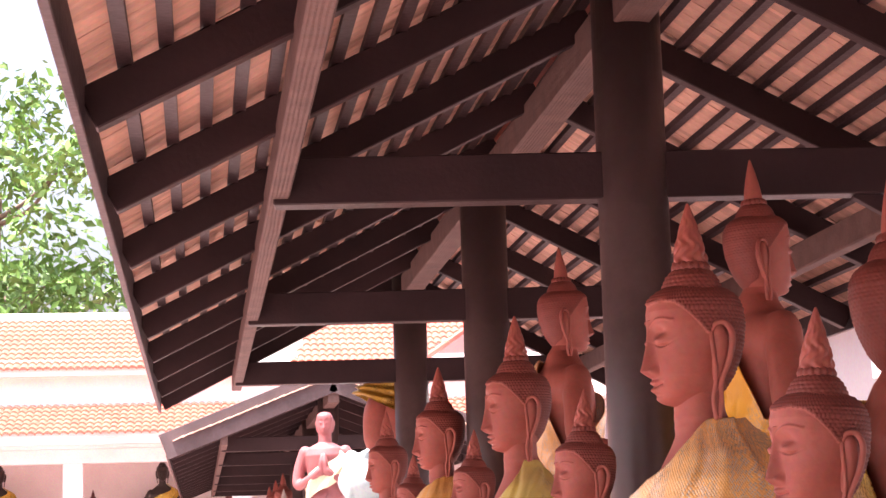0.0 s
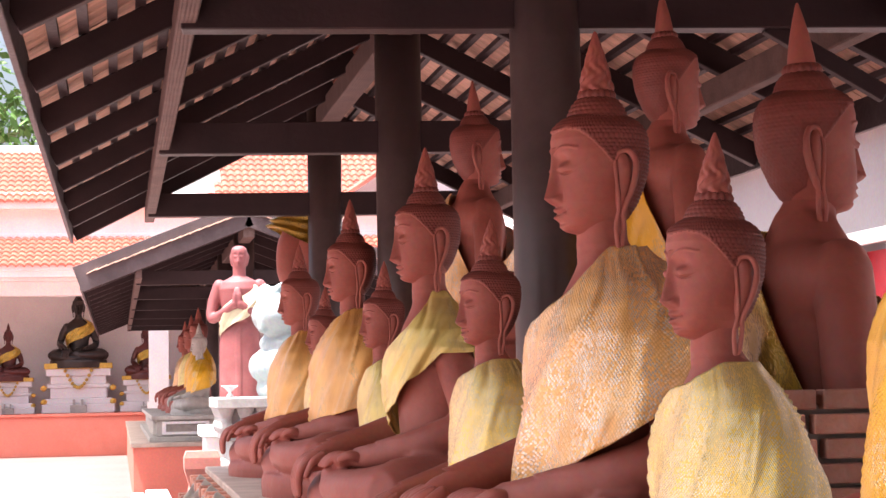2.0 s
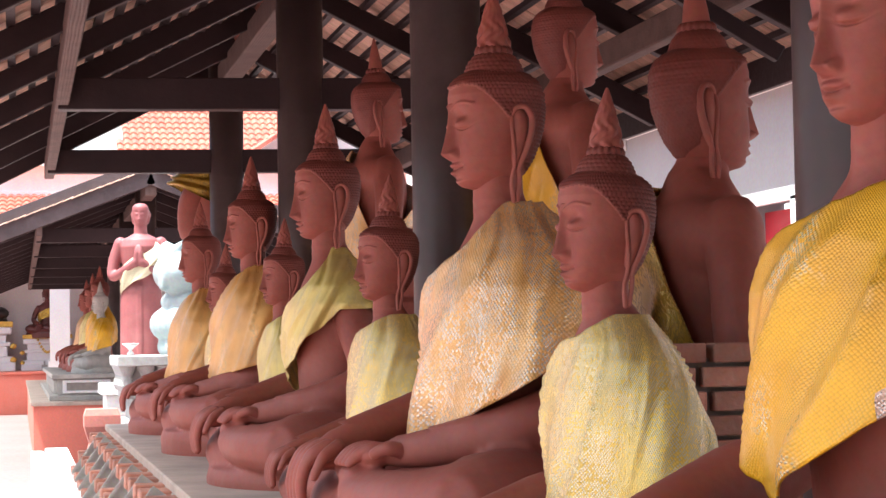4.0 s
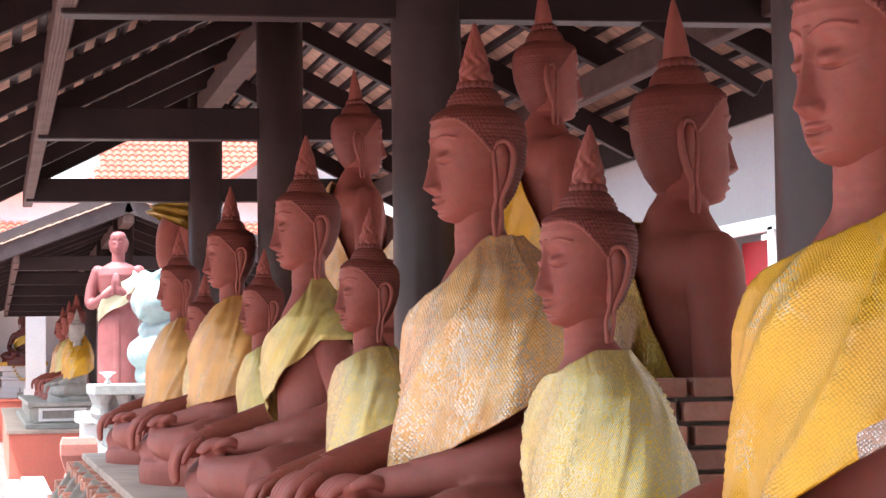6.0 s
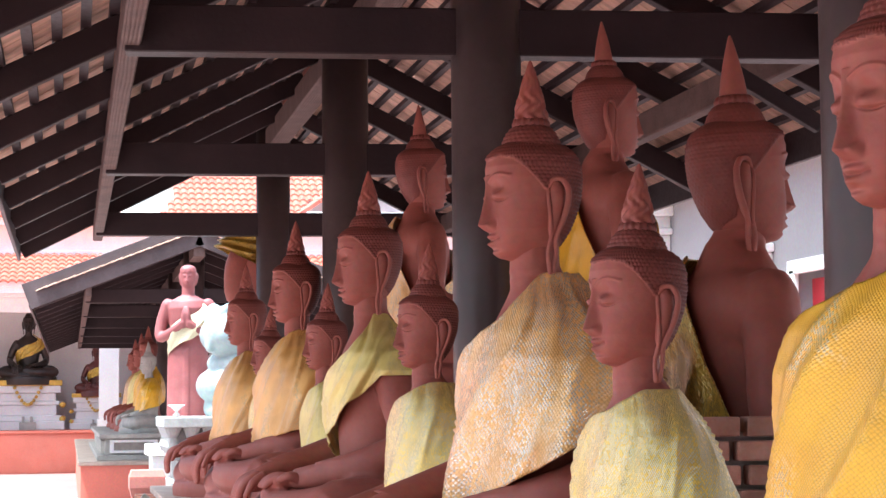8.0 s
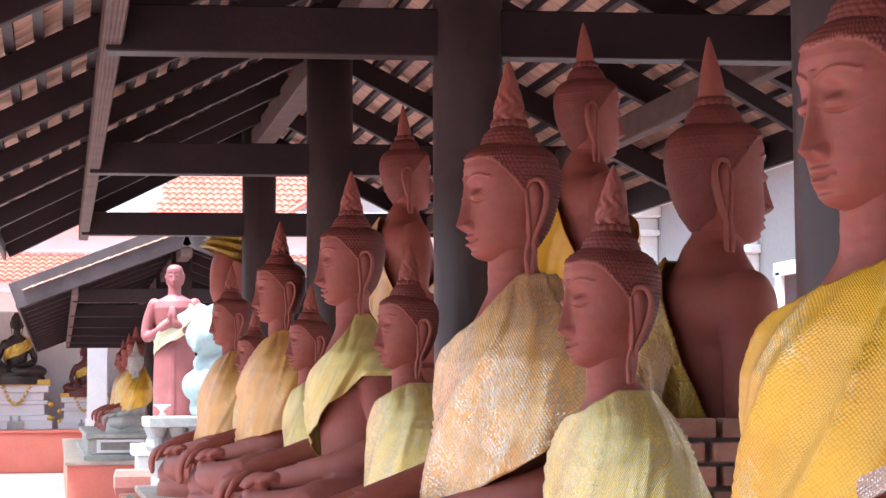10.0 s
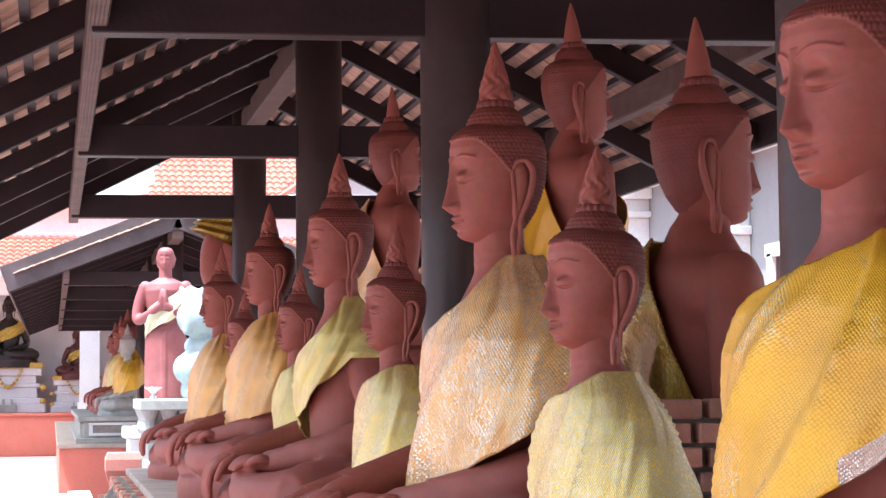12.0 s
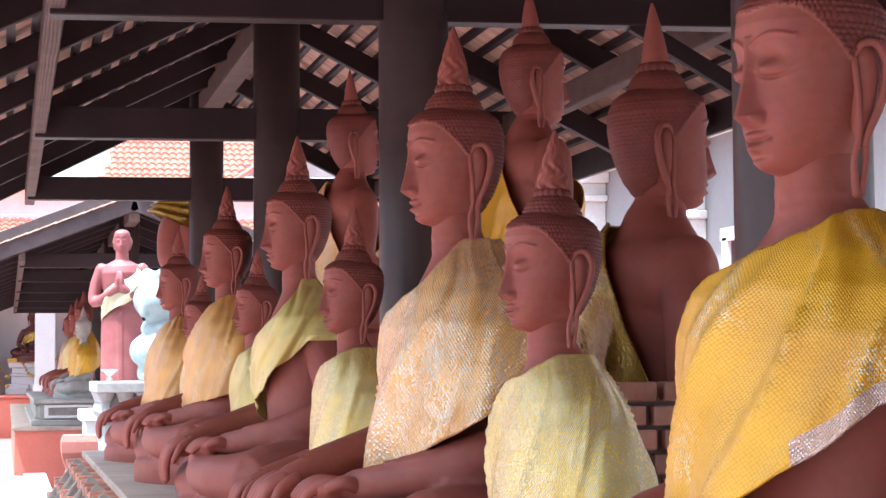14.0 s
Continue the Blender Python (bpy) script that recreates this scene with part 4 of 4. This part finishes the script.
# between the halls: the standing figure, the coiled sculpture, white altar
def standing_monk():
    bm = bmesh.new()
    lathe(bm, [(0.24, 0), (0.235, 0.3), (0.23, 0.8), (0.225, 1.0), (0.19, 1.15), (0.21, 1.35), (0.235, 1.5), (0.2, 1.58), (0.09, 1.64)], 28, (0, 0, 0), 0, 0, 0, 0.72, 1.0)
    tube(bm, [(0, 0, 1.58), (0, 0, 1.78)], [0.075, 0.07])
    for s in (-1, 1):
        tube(bm, [(0, 0.22 * s, 1.54), (0.01, 0.29 * s, 1.35), (-0.02, 0.30 * s, 1.18), (-0.16, 0.14 * s, 1.25), (-0.22, 0.035 * s, 1.33)], [0.075, 0.068, 0.06, 0.048, 0.04])
        tube(bm, [(-0.215, 0.03 * s, 1.3), (-0.225, 0.02 * s, 1.42), (-0.215, 0.012 * s, 1.5)], [0.036, 0.032, 0.018])
    for i in range(5):
        tube(bm, [(-0.165, -0.02 + 0.01 * i, 1.05 - i * 0.01), (-0.172, -0.02 + 0.01 * i, 0.5), (-0.175, -0.02 + 0.01 * i, 0.05)], [0.012, 0.012, 0.012], 6)
    b2 = bmesh.new()
    head_into(b2, 0.0, 0, False, True)
    for v in b2.verts:
        v.co = v.co * 0.68 + Vector((-0.0, 0, 1.72))
    bmesh.ops.recalc_face_normals(b2, faces=b2.faces)
    t = bpy.data.meshes.new("tmp")
    b2.to_mesh(t)
    b2.free()
    bm.from_mesh(t)
    ob = new("standing_statue", finish(fused(bm, [PINK_SHADED], 0.011, 1), "standing_statue", PINK_SHADED))
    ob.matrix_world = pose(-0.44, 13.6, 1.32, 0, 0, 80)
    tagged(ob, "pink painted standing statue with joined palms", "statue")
    c = robe_mesh(CLOTH_CREAM, "sash", 31)[0]
    ro = new("shoulder_cloth", c)
    ro.matrix_world = ob.matrix_world @ pose(0, 0, 0.52) @ Matrix.Diagonal((0.95, 0.80, 0.93, 1))
    tagged(ro, "cream cotton cloth over the standing statue's shoulder", "cloth")
    p = thing("statue_pedestal", "white plaster pedestal under the standing statue", "pedestal")
    part("body", boxes((-0.85, 0.0, 13.2, 14.0, 0, 1.2), (-0.9, 0.05, 13.15, 14.05, 1.2, 1.32), bevel=0.01), WHITE, p)


standing_monk()


def coiled_sculpture():
    bm = bmesh.new()
    rnd = random.Random(12)
    for r, z, h, ox, oy in ((0.40, 0.10, 0.13, 0.02, -0.02), (0.46, 0.34, 0.16, -0.02, 0.0), (0.40, 0.56, 0.10, 0.05, 0.03)):
        for j in range(22):
            a = 2 * math.pi * j / 22
            w = 1 + rnd.uniform(-0.08, 0.08)
            ellipsoid(bm, (ox + r * 0.72 * math.cos(a), oy + r * 0.72 * math.sin(a), z + 0.03 * math.sin(2 * a + r * 9)), (0.14 * w, 0.14 * w, h * w), 12, 8)
    # a swollen hood, a lap and a narrow back rising behind it
    ellipsoid(bm, (-0.16, -0.16, 0.84), (0.30, 0.26, 0.23), 20, 12)
    ellipsoid(bm, (-0.30, -0.02, 1.02), (0.10, 0.20, 0.16))
    for j in range(6):
        tube(bm, [(-0.36 + 0.02 * j, -0.30 + 0.10 * j, 0.70), (-0.34, -0.28 + 0.10 * j, 0.95), (-0.16, -0.2 + 0.08 * j, 1.14)], [0.05, 0.06, 0.04], 8)
    tube(bm, [(-0.18, -0.08, 1.02), (0.02, -0.04, 1.20), (0.16, 0.0, 1.36)], [0.09, 0.11, 0.10], 12)
    ellipsoid(bm, (0.10, 0.0, 1.42), (0.17, 0.24, 0.40), 20, 12)
    ellipsoid(bm, (0.12, 0.0, 1.72), (0.13, 0.17, 0.26))
    lathe(bm, [(0.12, 1.7), (0.07, 1.88), (0.015, 2.08)], 16, (0.10, 0, 0))
    ob = new("coiled_sculpture", finish(fused(bm, [JADE], 0.02, 2), "coiled_sculpture", JADE))
    ob.matrix_world = pose(0.05, 12.35, 1.63)
    tagged(ob, "pale blue-white painted sculpture of thick stacked coils", "sculpture")


coiled_sculpture()


def white_altar():
    p = thing("white_altar", "white stone altar table with moulded bracket edge", "altar")
    part("top", boxes((-0.82, 0.9, 11.35, 13.0, 1.52, 1.63), bevel=0.012), OLD_WHITE, p)
    part("body", boxes((-0.66, 0.85, 11.55, 12.9, 0.0, 1.2), (-0.74, 0.88, 11.45, 12.95, 1.2, 1.27), (-0.72, 0.88, 11.47, 12.95, 0.9, 0.98), (-0.70, 0.86, 11.49, 12.93, 1.27, 1.52), bevel=0.01), OLD_WHITE, p)
    bm = bmesh.new()
    lathe(bm, [(0.05, 1.27), (0.075, 1.33), (0.05, 1.42), (0.085, 1.5), (0.09, 1.52)], 12)
    me = finish(bm, "bracket", OLD_WHITE)
    for i in range(9):
        o = new("bracket", me)
        o.parent, o.location = p, (-0.72 + 0.19 * i, 11.46, 0)
    for i in range(6):
        o = new("bracket", me)
        o.parent, o.location = p, (-0.72, 11.65 + 0.22 * i, 0)
    b = bmesh.new()
    lathe(b, [(0.03, 0), (0.035, 0.02), (0.012, 0.05), (0.05, 0.09), (0.085, 0.115), (0.08, 0.12), (0.02, 0.10)], 16)
    bowl = part("offering_bowl", b, WHITE, smooth=True)
    bowl.location = (-0.68, 11.5, 1.63)
    tagged(bowl, "small cream white footed offering bowl", "bowl")


white_altar()


def pink_pedestal():
    p = thing("moulded_pedestal", "faded pink moulded plaster pedestal", "pedestal")
    bm = bmesh.new()
    prof = [(0.30, 0), (0.30, 0.25), (0.24, 0.32), (0.20, 0.42), (0.26, 0.5), (0.22, 0.58), (0.28, 0.68), (0.31, 0.74), (0.31, 0.84), (0.27, 0.9)]
    lathe(bm, [(r * 0.75, z) for r, z in prof], 4)
    bmesh.ops.rotate(bm, verts=bm.verts, cent=(0, 0, 0), matrix=Matrix.Rotation(math.pi / 4, 3, "Z"))
    part("body", bm, PINK_STONE, p)
    p.location = (-1.02, 10.2, 0.25)
    part("foot", boxes((-0.19, 0.19, -0.19, 0.19, -0.25, 0.003)), PINK_STONE, p)
    s = thing("white_step", "low white plastered ledge along the platform", "ledge", kind="structure")
    part("body", boxes((-1.50, -1.265, 2.0, 13.0, 0, 0.66), (-1.64, -1.503, 2.0, 14.0, 0, 0.58), bevel=0.01), WHITE, s)


pink_pedestal()


# second platform with its small row
def second_platform():
    p = thing("second_platform", "salmon red painted platform of the next hall", "platform", kind="structure")
    part("body", boxes((-1.56, 1.6, 21.4, 42.5, 0, 0.86)), RED_PLINTH, p)
    part("top", boxes((-1.60, 1.64, 21.36, 42.5, 0.86, 0.92), bevel=0.008), CEMENT, p)
    b = thing("stepped_base", "grey moulded cement base with a carved panel", "base")
    part("body", boxes((-1.32, 0.6, 21.9, 34.0, 0.92, 1.0), (-1.20, 0.55, 22.0, 34.0, 1.0, 1.25), (-1.28, 0.6, 21.92, 34.0, 1.25, 1.32), bevel=0.01), GREY_STONE, b)
    part("panel_frame", boxes((-1.12, -0.40, 21.96, 22.0, 1.03, 1.07), (-1.12, -0.40, 21.96, 22.0, 1.19, 1.23), (-1.12, -1.06, 21.96, 22.0, 1.07, 1.19), (-0.46, -0.40, 21.96, 22.0, 1.07, 1.19), bevel=0.004), WHITE, b)
    part("panel", boxes((-1.05, -0.47, 21.985, 22.0, 1.075, 1.185)), MORTAR, b, "dark carved panel")
    for i in range(18):
        o = bpy.data.meshes.get("dentil")
        if o is None:
            o = finish(boxes((-0.03, 0.03, -0.06, 0.06, -0.1, 0.1), bevel=0.006), "dentil", GREY_STONE)
        q = new("dentil", o)
        q.parent, q.location = b, (-1.225, 22.2 + 0.3 * i, 1.12)
    grey = SEATED.copy()
    grey.materials.clear()
    grey.materials.append(GREY_STONE)
    grey.materials.append(GREY_STONE)
    statue(-0.50, 22.9, 1.25, 0.80, 4, "small grey-white seated statue in a yellow cloth", "row of the next hall", grey)
    robe(-0.50, 22.9, 1.25, 0.80, 4, CLOTH_YELLOW, "cape", 41, "bright yellow cloth on the grey statue")
    for i, y in enumerate((25.4, 28.6, 32.0)):
        statue(-0.40, y, 1.22, 1.0, 4, "seated red clay statue of the next hall", "row of the next hall")
        robe(-0.40, y, 1.22, 1.0, 4, (CLOTH_YELLOW, CLOTH_LIME, CLOTH_APRICOT)[i], "cape", 42 + i, "yellow cloth on the further statue")


second_platform()


# tall shrouded figure behind the third column
def tall_figure():
    bm = bmesh.new()
    tube(bm, [(0.06, 0, 0), (0.06, 0, 0.9), (0.04, 0, 1.5), (0.06, 0, 1.75)], [0.22, 0.22, 0.25, 0.22])
    tube(bm, [(-0.02, -0.03, 1.86), (-0.15, -0.05, 1.62), (-0.17, -0.06, 1.38)], [0.13, 0.135, 0.125])
    ob = part("standing_figure", bm, TERRA, smooth=True)
    ob.location = (-0.10, 9.12, 1.35)
    tagged(ob, "tall red clay figure half hidden by the column", "statue")
    bm = bmesh.new()
    uvl = bm.loops.layers.uv.new("uv")
    rows = []
    for j in range(16):
        v = j / 15
        row = []
        for i in range(40):
            a = 2 * math.pi * i / 40
            r = 0.27 + 0.04 * v + 0.018 * math.sin(5 * a + 5 * v) + 0.024 * math.sin(26 * v + 3 * math.cos(a))
            row.append((bm.verts.new((r * math.cos(a) + 0.03 - 0.06 * v, r * math.sin(a), 1.98 - 0.36 * v - 0.16 * math.cos(a) * v)), i / 40, v))
        rows.append(row)
    for p, q in zip(rows, rows[1:]):
        for i in range(40):
            quad = (p[i], p[(i + 1) % 40], q[(i + 1) % 40], q[i])
            f = bm.faces.new([k[0] for k in quad])
            f.smooth = True
            for lp, k in zip(f.loops, quad):
                lp[uvl].uv = (k[1], k[2])
    bmesh.ops.solidify(bm, geom=list(bm.faces), thickness=0.008)
    c = part("gold_drape", bm, CLOTH_OCHRE)
    c.location = (-0.12, 9.12, 1.35)
    tagged(c, "shiny ochre gold drape round the figure's shoulder", "cloth")
    p = thing("statue_pedestal", "plain brick base under the tall figure", "pedestal")
    part("body", boxes((-0.32, 0.22, 8.88, 9.28, 1.04, 1.40), bevel=0.01), BRICK, p)


tall_figure()


# the gallery building across the court
def gallery():
    g = thing("gallery_building", "white gallery building with red tiled roofs in two tiers", "building", kind="structure")
    part("plinth", boxes((-40, 30, 44.0, 50, 0, 1.05), (-40, 30, 43.95, 50, 1.05, 1.12), bevel=0.01), RED_PLINTH, g, "salmon red painted plinth")
    part("wall", boxes((-40, 30, 47.6, 47.9, 1.12, 5.2)), WHITE, g)
    part("ceiling", boxes((-40, 30, 43.6, 47.6, 4.62, 4.70)), WHITE, g)
    part("lintel", boxes((-40, 30, 44.0, 44.45, 4.25, 4.62), bevel=0.01), WHITE, g)
    part("cornice", boxes((-40, 30, 43.1, 44.4, 4.70, 4.92), (-40, 30, 43.0, 43.2, 4.86, 5.0), bevel=0.01), WHITE, g)
    for x in (-31.85, -27.4, -22.95, -18.5, -14.05, -9.6, -5.15, -0.7, 3.75, 8.2, 12.65):
        part("pillar", boxes((x - 0.26, x + 0.26, 44.0, 44.5, 1.12, 4.25), (x - 0.31, x + 0.31, 43.97, 44.55, 1.12, 1.4), bevel=0.01), WHITE, g)
    part("clerestory", boxes((-40, 30, 46.0, 46.3, 4.9, 7.2), bevel=0.01), WHITE, g)
    part("upper_cornice", boxes((-40, 30, 45.6, 46.4, 6.72, 6.92), bevel=0.01), WHITE, g)
    part("ridge_cap", boxes((-40, -1.6, 49.3, 49.9, 8.62, 8.92), bevel=0.03), WHITE, g)
    part("gable_wall", boxes((-1.6, 1.3, 49.9, 50.1, 6.9, 9.3), (4.3, 9.5, 52.1, 52.3, 6.9, 10.3)), WHITE, g)
    part("middle_cap", boxes((-40, 30, 45.9, 46.0, 5.86, 6.06), bevel=0.02), WHITE, g)

    def slope(x0, x1, y0, z0, y1, z1, nrows, lean=0.0, verge=None):
        n = int((x1 - x0) / 0.21)
        V, F = [], []
        for r in range(nrows):
            t0, t1 = r / nrows, (r + 1) / nrows
            for c in range(n):
                xa = x0 + c * 0.21
                if xa < x0 + lean * r or (verge and xa > verge + 0.27 * r):
                    continue
                prof = ((0, 0.0), (0.045, 0.05), (0.10, 0.06), (0.155, 0.04), (0.21, 0.0))
                base = len(V)
                for t, lift in ((t0, 0.05), (t1, 0.0)):
                    for dx, h in prof:
                        V.append((xa + dx, y0 + (y1 - y0) * t, z0 + (z1 - z0) * t + h + lift))
                for dx, h in prof:
                    V.append((xa + dx, y0 + (y1 - y0) * t0, z0 + (z1 - z0) * t0 + h - 0.01))
                for k in range(4):
                    F.append((base + k, base + k + 1, base + 6 + k, base + 5 + k))
                    F.append((base + 10 + k, base + 11 + k, base + k + 1, base + k))
        me = bpy.data.meshes.new("roof_tiles")
        me.from_pydata(V, [], F)
        me.materials.append(TILE_TOP)
        o = new("roof_tiles", me)
        o.parent = g
        o["kind"] = "stuff"

    slope(-22, 14, 42.9, 4.95, 45.95, 5.93, 7)
    slope(-22, -1.6, 45.5, 6.88, 49.5, 8.75, 11)
    slope(0.72, 9.5, 45.5, 6.95, 52.0, 10.4, 18, 0.074, 4.35)
    bm = bmesh.new()
    bar(bm, (4.35, 45.5, 6.95), (9.3, 52.0, 10.42), 0.16, 0.14, bevel=0.02)
    part("verge", bm, TILE_TOP, g, "orange verge of the upper roof")


gallery()


def altar(x, k, label):
    a = thing("altar", label, "altar", "altars of the gallery")
    for st in ((-0.9, 0.9, -0.5, 0.5, 0, 0.22), (-0.82, 0.82, -0.45, 0.45, 0.22, 0.36), (-0.70, 0.70, -0.40, 0.40, 0.36, 0.62), (-0.78, 0.78, -0.43, 0.43, 0.62, 0.72), (-0.68, 0.68, -0.38, 0.38, 0.72, 0.92), (-0.80, 0.80, -0.44, 0.44, 0.92, 1.1)):
        part("moulding", boxes(st, bevel=0.015), WHITE, a)
    part("gold_band", boxes((-0.84, 0.84, -0.46, 0.46, 1.1, 1.24), bevel=0.01), GOLD_PAINT, a, "gold lotus band")
    bm = bmesh.new()
    for i in range(12):
        t = i / 11
        y = -0.50
        xx = -0.32 + 0.64 * t
        bmesh.ops.create_icosphere(bm, subdivisions=1, radius=0.05, matrix=pose(xx, y, 1.05 - 0.42 * math.sin(math.pi * t)))
    part("garland", bm, GOLD_PAINT, a, "gilt garland relief")
    for sx in (-0.85, 0.85):
        for zz in (0.28, 0.62):
            bm = bmesh.new()
            bmesh.ops.create_icosphere(bm, subdivisions=1, radius=0.08, matrix=pose(sx, -0.45, zz) @ Matrix.Diagonal((1.2, 0.7, 1.0, 1)))
            part("corner_ornament", bm, GOLD_PAINT, a, "gilt scroll")
    part("offering_box", boxes((-0.2, 0.2, -0.62, -0.5, 0, 0.2), (-0.14, -0.08, -0.6, -0.52, 0.2, 0.34), (0.06, 0.12, -0.6, -0.52, 0.2, 0.34), bevel=0.008), GREY_STONE, a)
    a.matrix_world = pose(x, 46.4, 1.12) @ Matrix.Scale(k, 4)


dark = SEATED.copy()
dark.materials.clear()
dark.materials.append(DARK_BRONZE)
dark.materials.append(DARK_BRONZE)
brown = dark.copy()
brown.materials.clear()
brown.materials.append(OXBLOOD)
brown.materials.append(OXBLOOD)
for x, k in ((-12.0, 0.8), (-9.6, 0.8), (-7.3, 1.1), (-4.75, 0.8), (-2.85, 1.1), (-1.0, 0.8), (1.5, 1.0)):
    altar(x, k, "white moulded altar with gilt garland on the gallery plinth")
    statue(x, 46.4, 1.12 + 1.13 * k, 1.06 * k, 90, "black seated statue on a white altar" if k > 0.9 else "dark red seated statue on a white altar", "gallery statues", dark if k > 0.9 else brown)
    robe(x, 46.4, 1.12 + 1.13 * k, 1.06 * k, 90, CLOTH_OCHRE, "sash", 60, "gold sash on the gallery statue")


# the white building behind the hall
def white_building():
    b = thing("temple_building", "white building with moulded pilasters and red door", "building", kind="structure")
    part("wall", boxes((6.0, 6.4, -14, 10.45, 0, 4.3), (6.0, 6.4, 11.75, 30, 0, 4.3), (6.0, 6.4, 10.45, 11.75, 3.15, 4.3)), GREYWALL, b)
    part("cornice", boxes((5.55, 6.4, -14, 30, 4.45, 4.62), (5.75, 6.4, -14, 30, 4.3, 4.45), bevel=0.01), WHITE, b)
    part("upper_wall", boxes((5.9, 6.4, -14, 30, 4.8, 7.5)), WHITE, b)
    for y in (-9.0, -3.0, 3.0, 8.6, 12.7, 16.4, 20.6):
        bm = boxes((5.80, 6.0, y - 0.25, y + 0.25, 0, 3.4), (5.74, 6.0, y - 0.31, y + 0.31, 3.4, 3.5), (5.68, 6.0, y - 0.24, y + 0.24, 3.5, 3.92), (5.62, 6.0, y - 0.34, y + 0.34, 3.92, 4.0), (5.66, 6.0, y - 0.26, y + 0.26, 4.0, 4.16), (5.55, 6.0, y - 0.4, y + 0.4, 4.16, 4.3), bevel=0.015)
        part("pilaster", bm, WHITE, b, "stepped white pilaster")
    d = part("door", boxes((6.15, 6.2, 10.5, 11.7, 0.0, 3.05), bevel=0.005), RED_DOOR, b, "red lacquered door")
    part("door_frame", boxes((5.94, 6.0, 10.35, 10.5, 0, 3.15), (5.94, 6.0, 11.7, 11.85, 0, 3.15), (5.94, 6.0, 10.3, 11.9, 3.10, 3.25), bevel=0.008), WHITE, b)


white_building()


# unseen plain wall closing the hall's near end, added to block sky light
part_wall = tagged(part("sky_block_wall", boxes((-3.2, 6.4, -13.6, -13.3, 0, 4.6)), GREYWALL), "unseen plain pale wall added at the hall's end to block sky light", "wall", kind="structure")


# tree beyond the gallery
def tree(x, y, h, seed):
    rnd = random.Random(seed)
    t = thing("tree", "broad green leafy tree beyond the gallery roof", "tree")
    bm = bmesh.new()
    tube(bm, [(0, 0, 0), (0.2, 0.1, h * 0.35), (0.1, 0, h * 0.6), (0.3, 0, h * 0.85)], [0.4, 0.32, 0.2, 0.08])
    tips = []
    for i in range(16):
        a, z = rnd.uniform(0, 6.28), h * rnd.uniform(0.35, 0.8)
        l = h * rnd.uniform(0.18, 0.32)
        e = (l * math.cos(a), l * math.sin(a), z + l * rnd.uniform(0.2, 0.7))
        tube(bm, [(0.15, 0, z), (e[0] * 0.5, e[1] * 0.5, z + 0.4), e], [0.12, 0.07, 0.03], 8)
        tips.append(e)
    part("trunk", bm, BARK, t, smooth=True)
    V, F = [], []
    for e in tips + [(0.3, 0, h * 0.9)]:
        for c in range(9):
            cc = [e[k] + rnd.gauss(0, h * 0.07) for k in range(3)]
            for q in range(60):
                p = [cc[k] + rnd.gauss(0, h * 0.03) for k in range(3)]
                d, u = Vector([rnd.gauss(0, 1) for _ in range(3)]).normalized(), Vector([rnd.gauss(0, 1) for _ in range(3)]).normalized()
                s = rnd.uniform(0.15, 0.30)
                base = len(V)
                P = Vector(p)
                for w in (-d * s, u * s * 0.5, d * s, -u * s * 0.5):
                    V.append(tuple(P + w))
                F.append((base, base + 1, base + 2, base + 3))
    me = bpy.data.meshes.new("crown")
    me.from_pydata(V, [], F)
    me.materials.append(LEAF)
    o = new("crown", me)
    o.parent = t
    t.location = (x, y, 0)


tree(-9.2, 62, 17.5, 3)
tree(-13.5, 66, 15.0, 4)

tiles(far_hall, 18.4, 42.0, None)
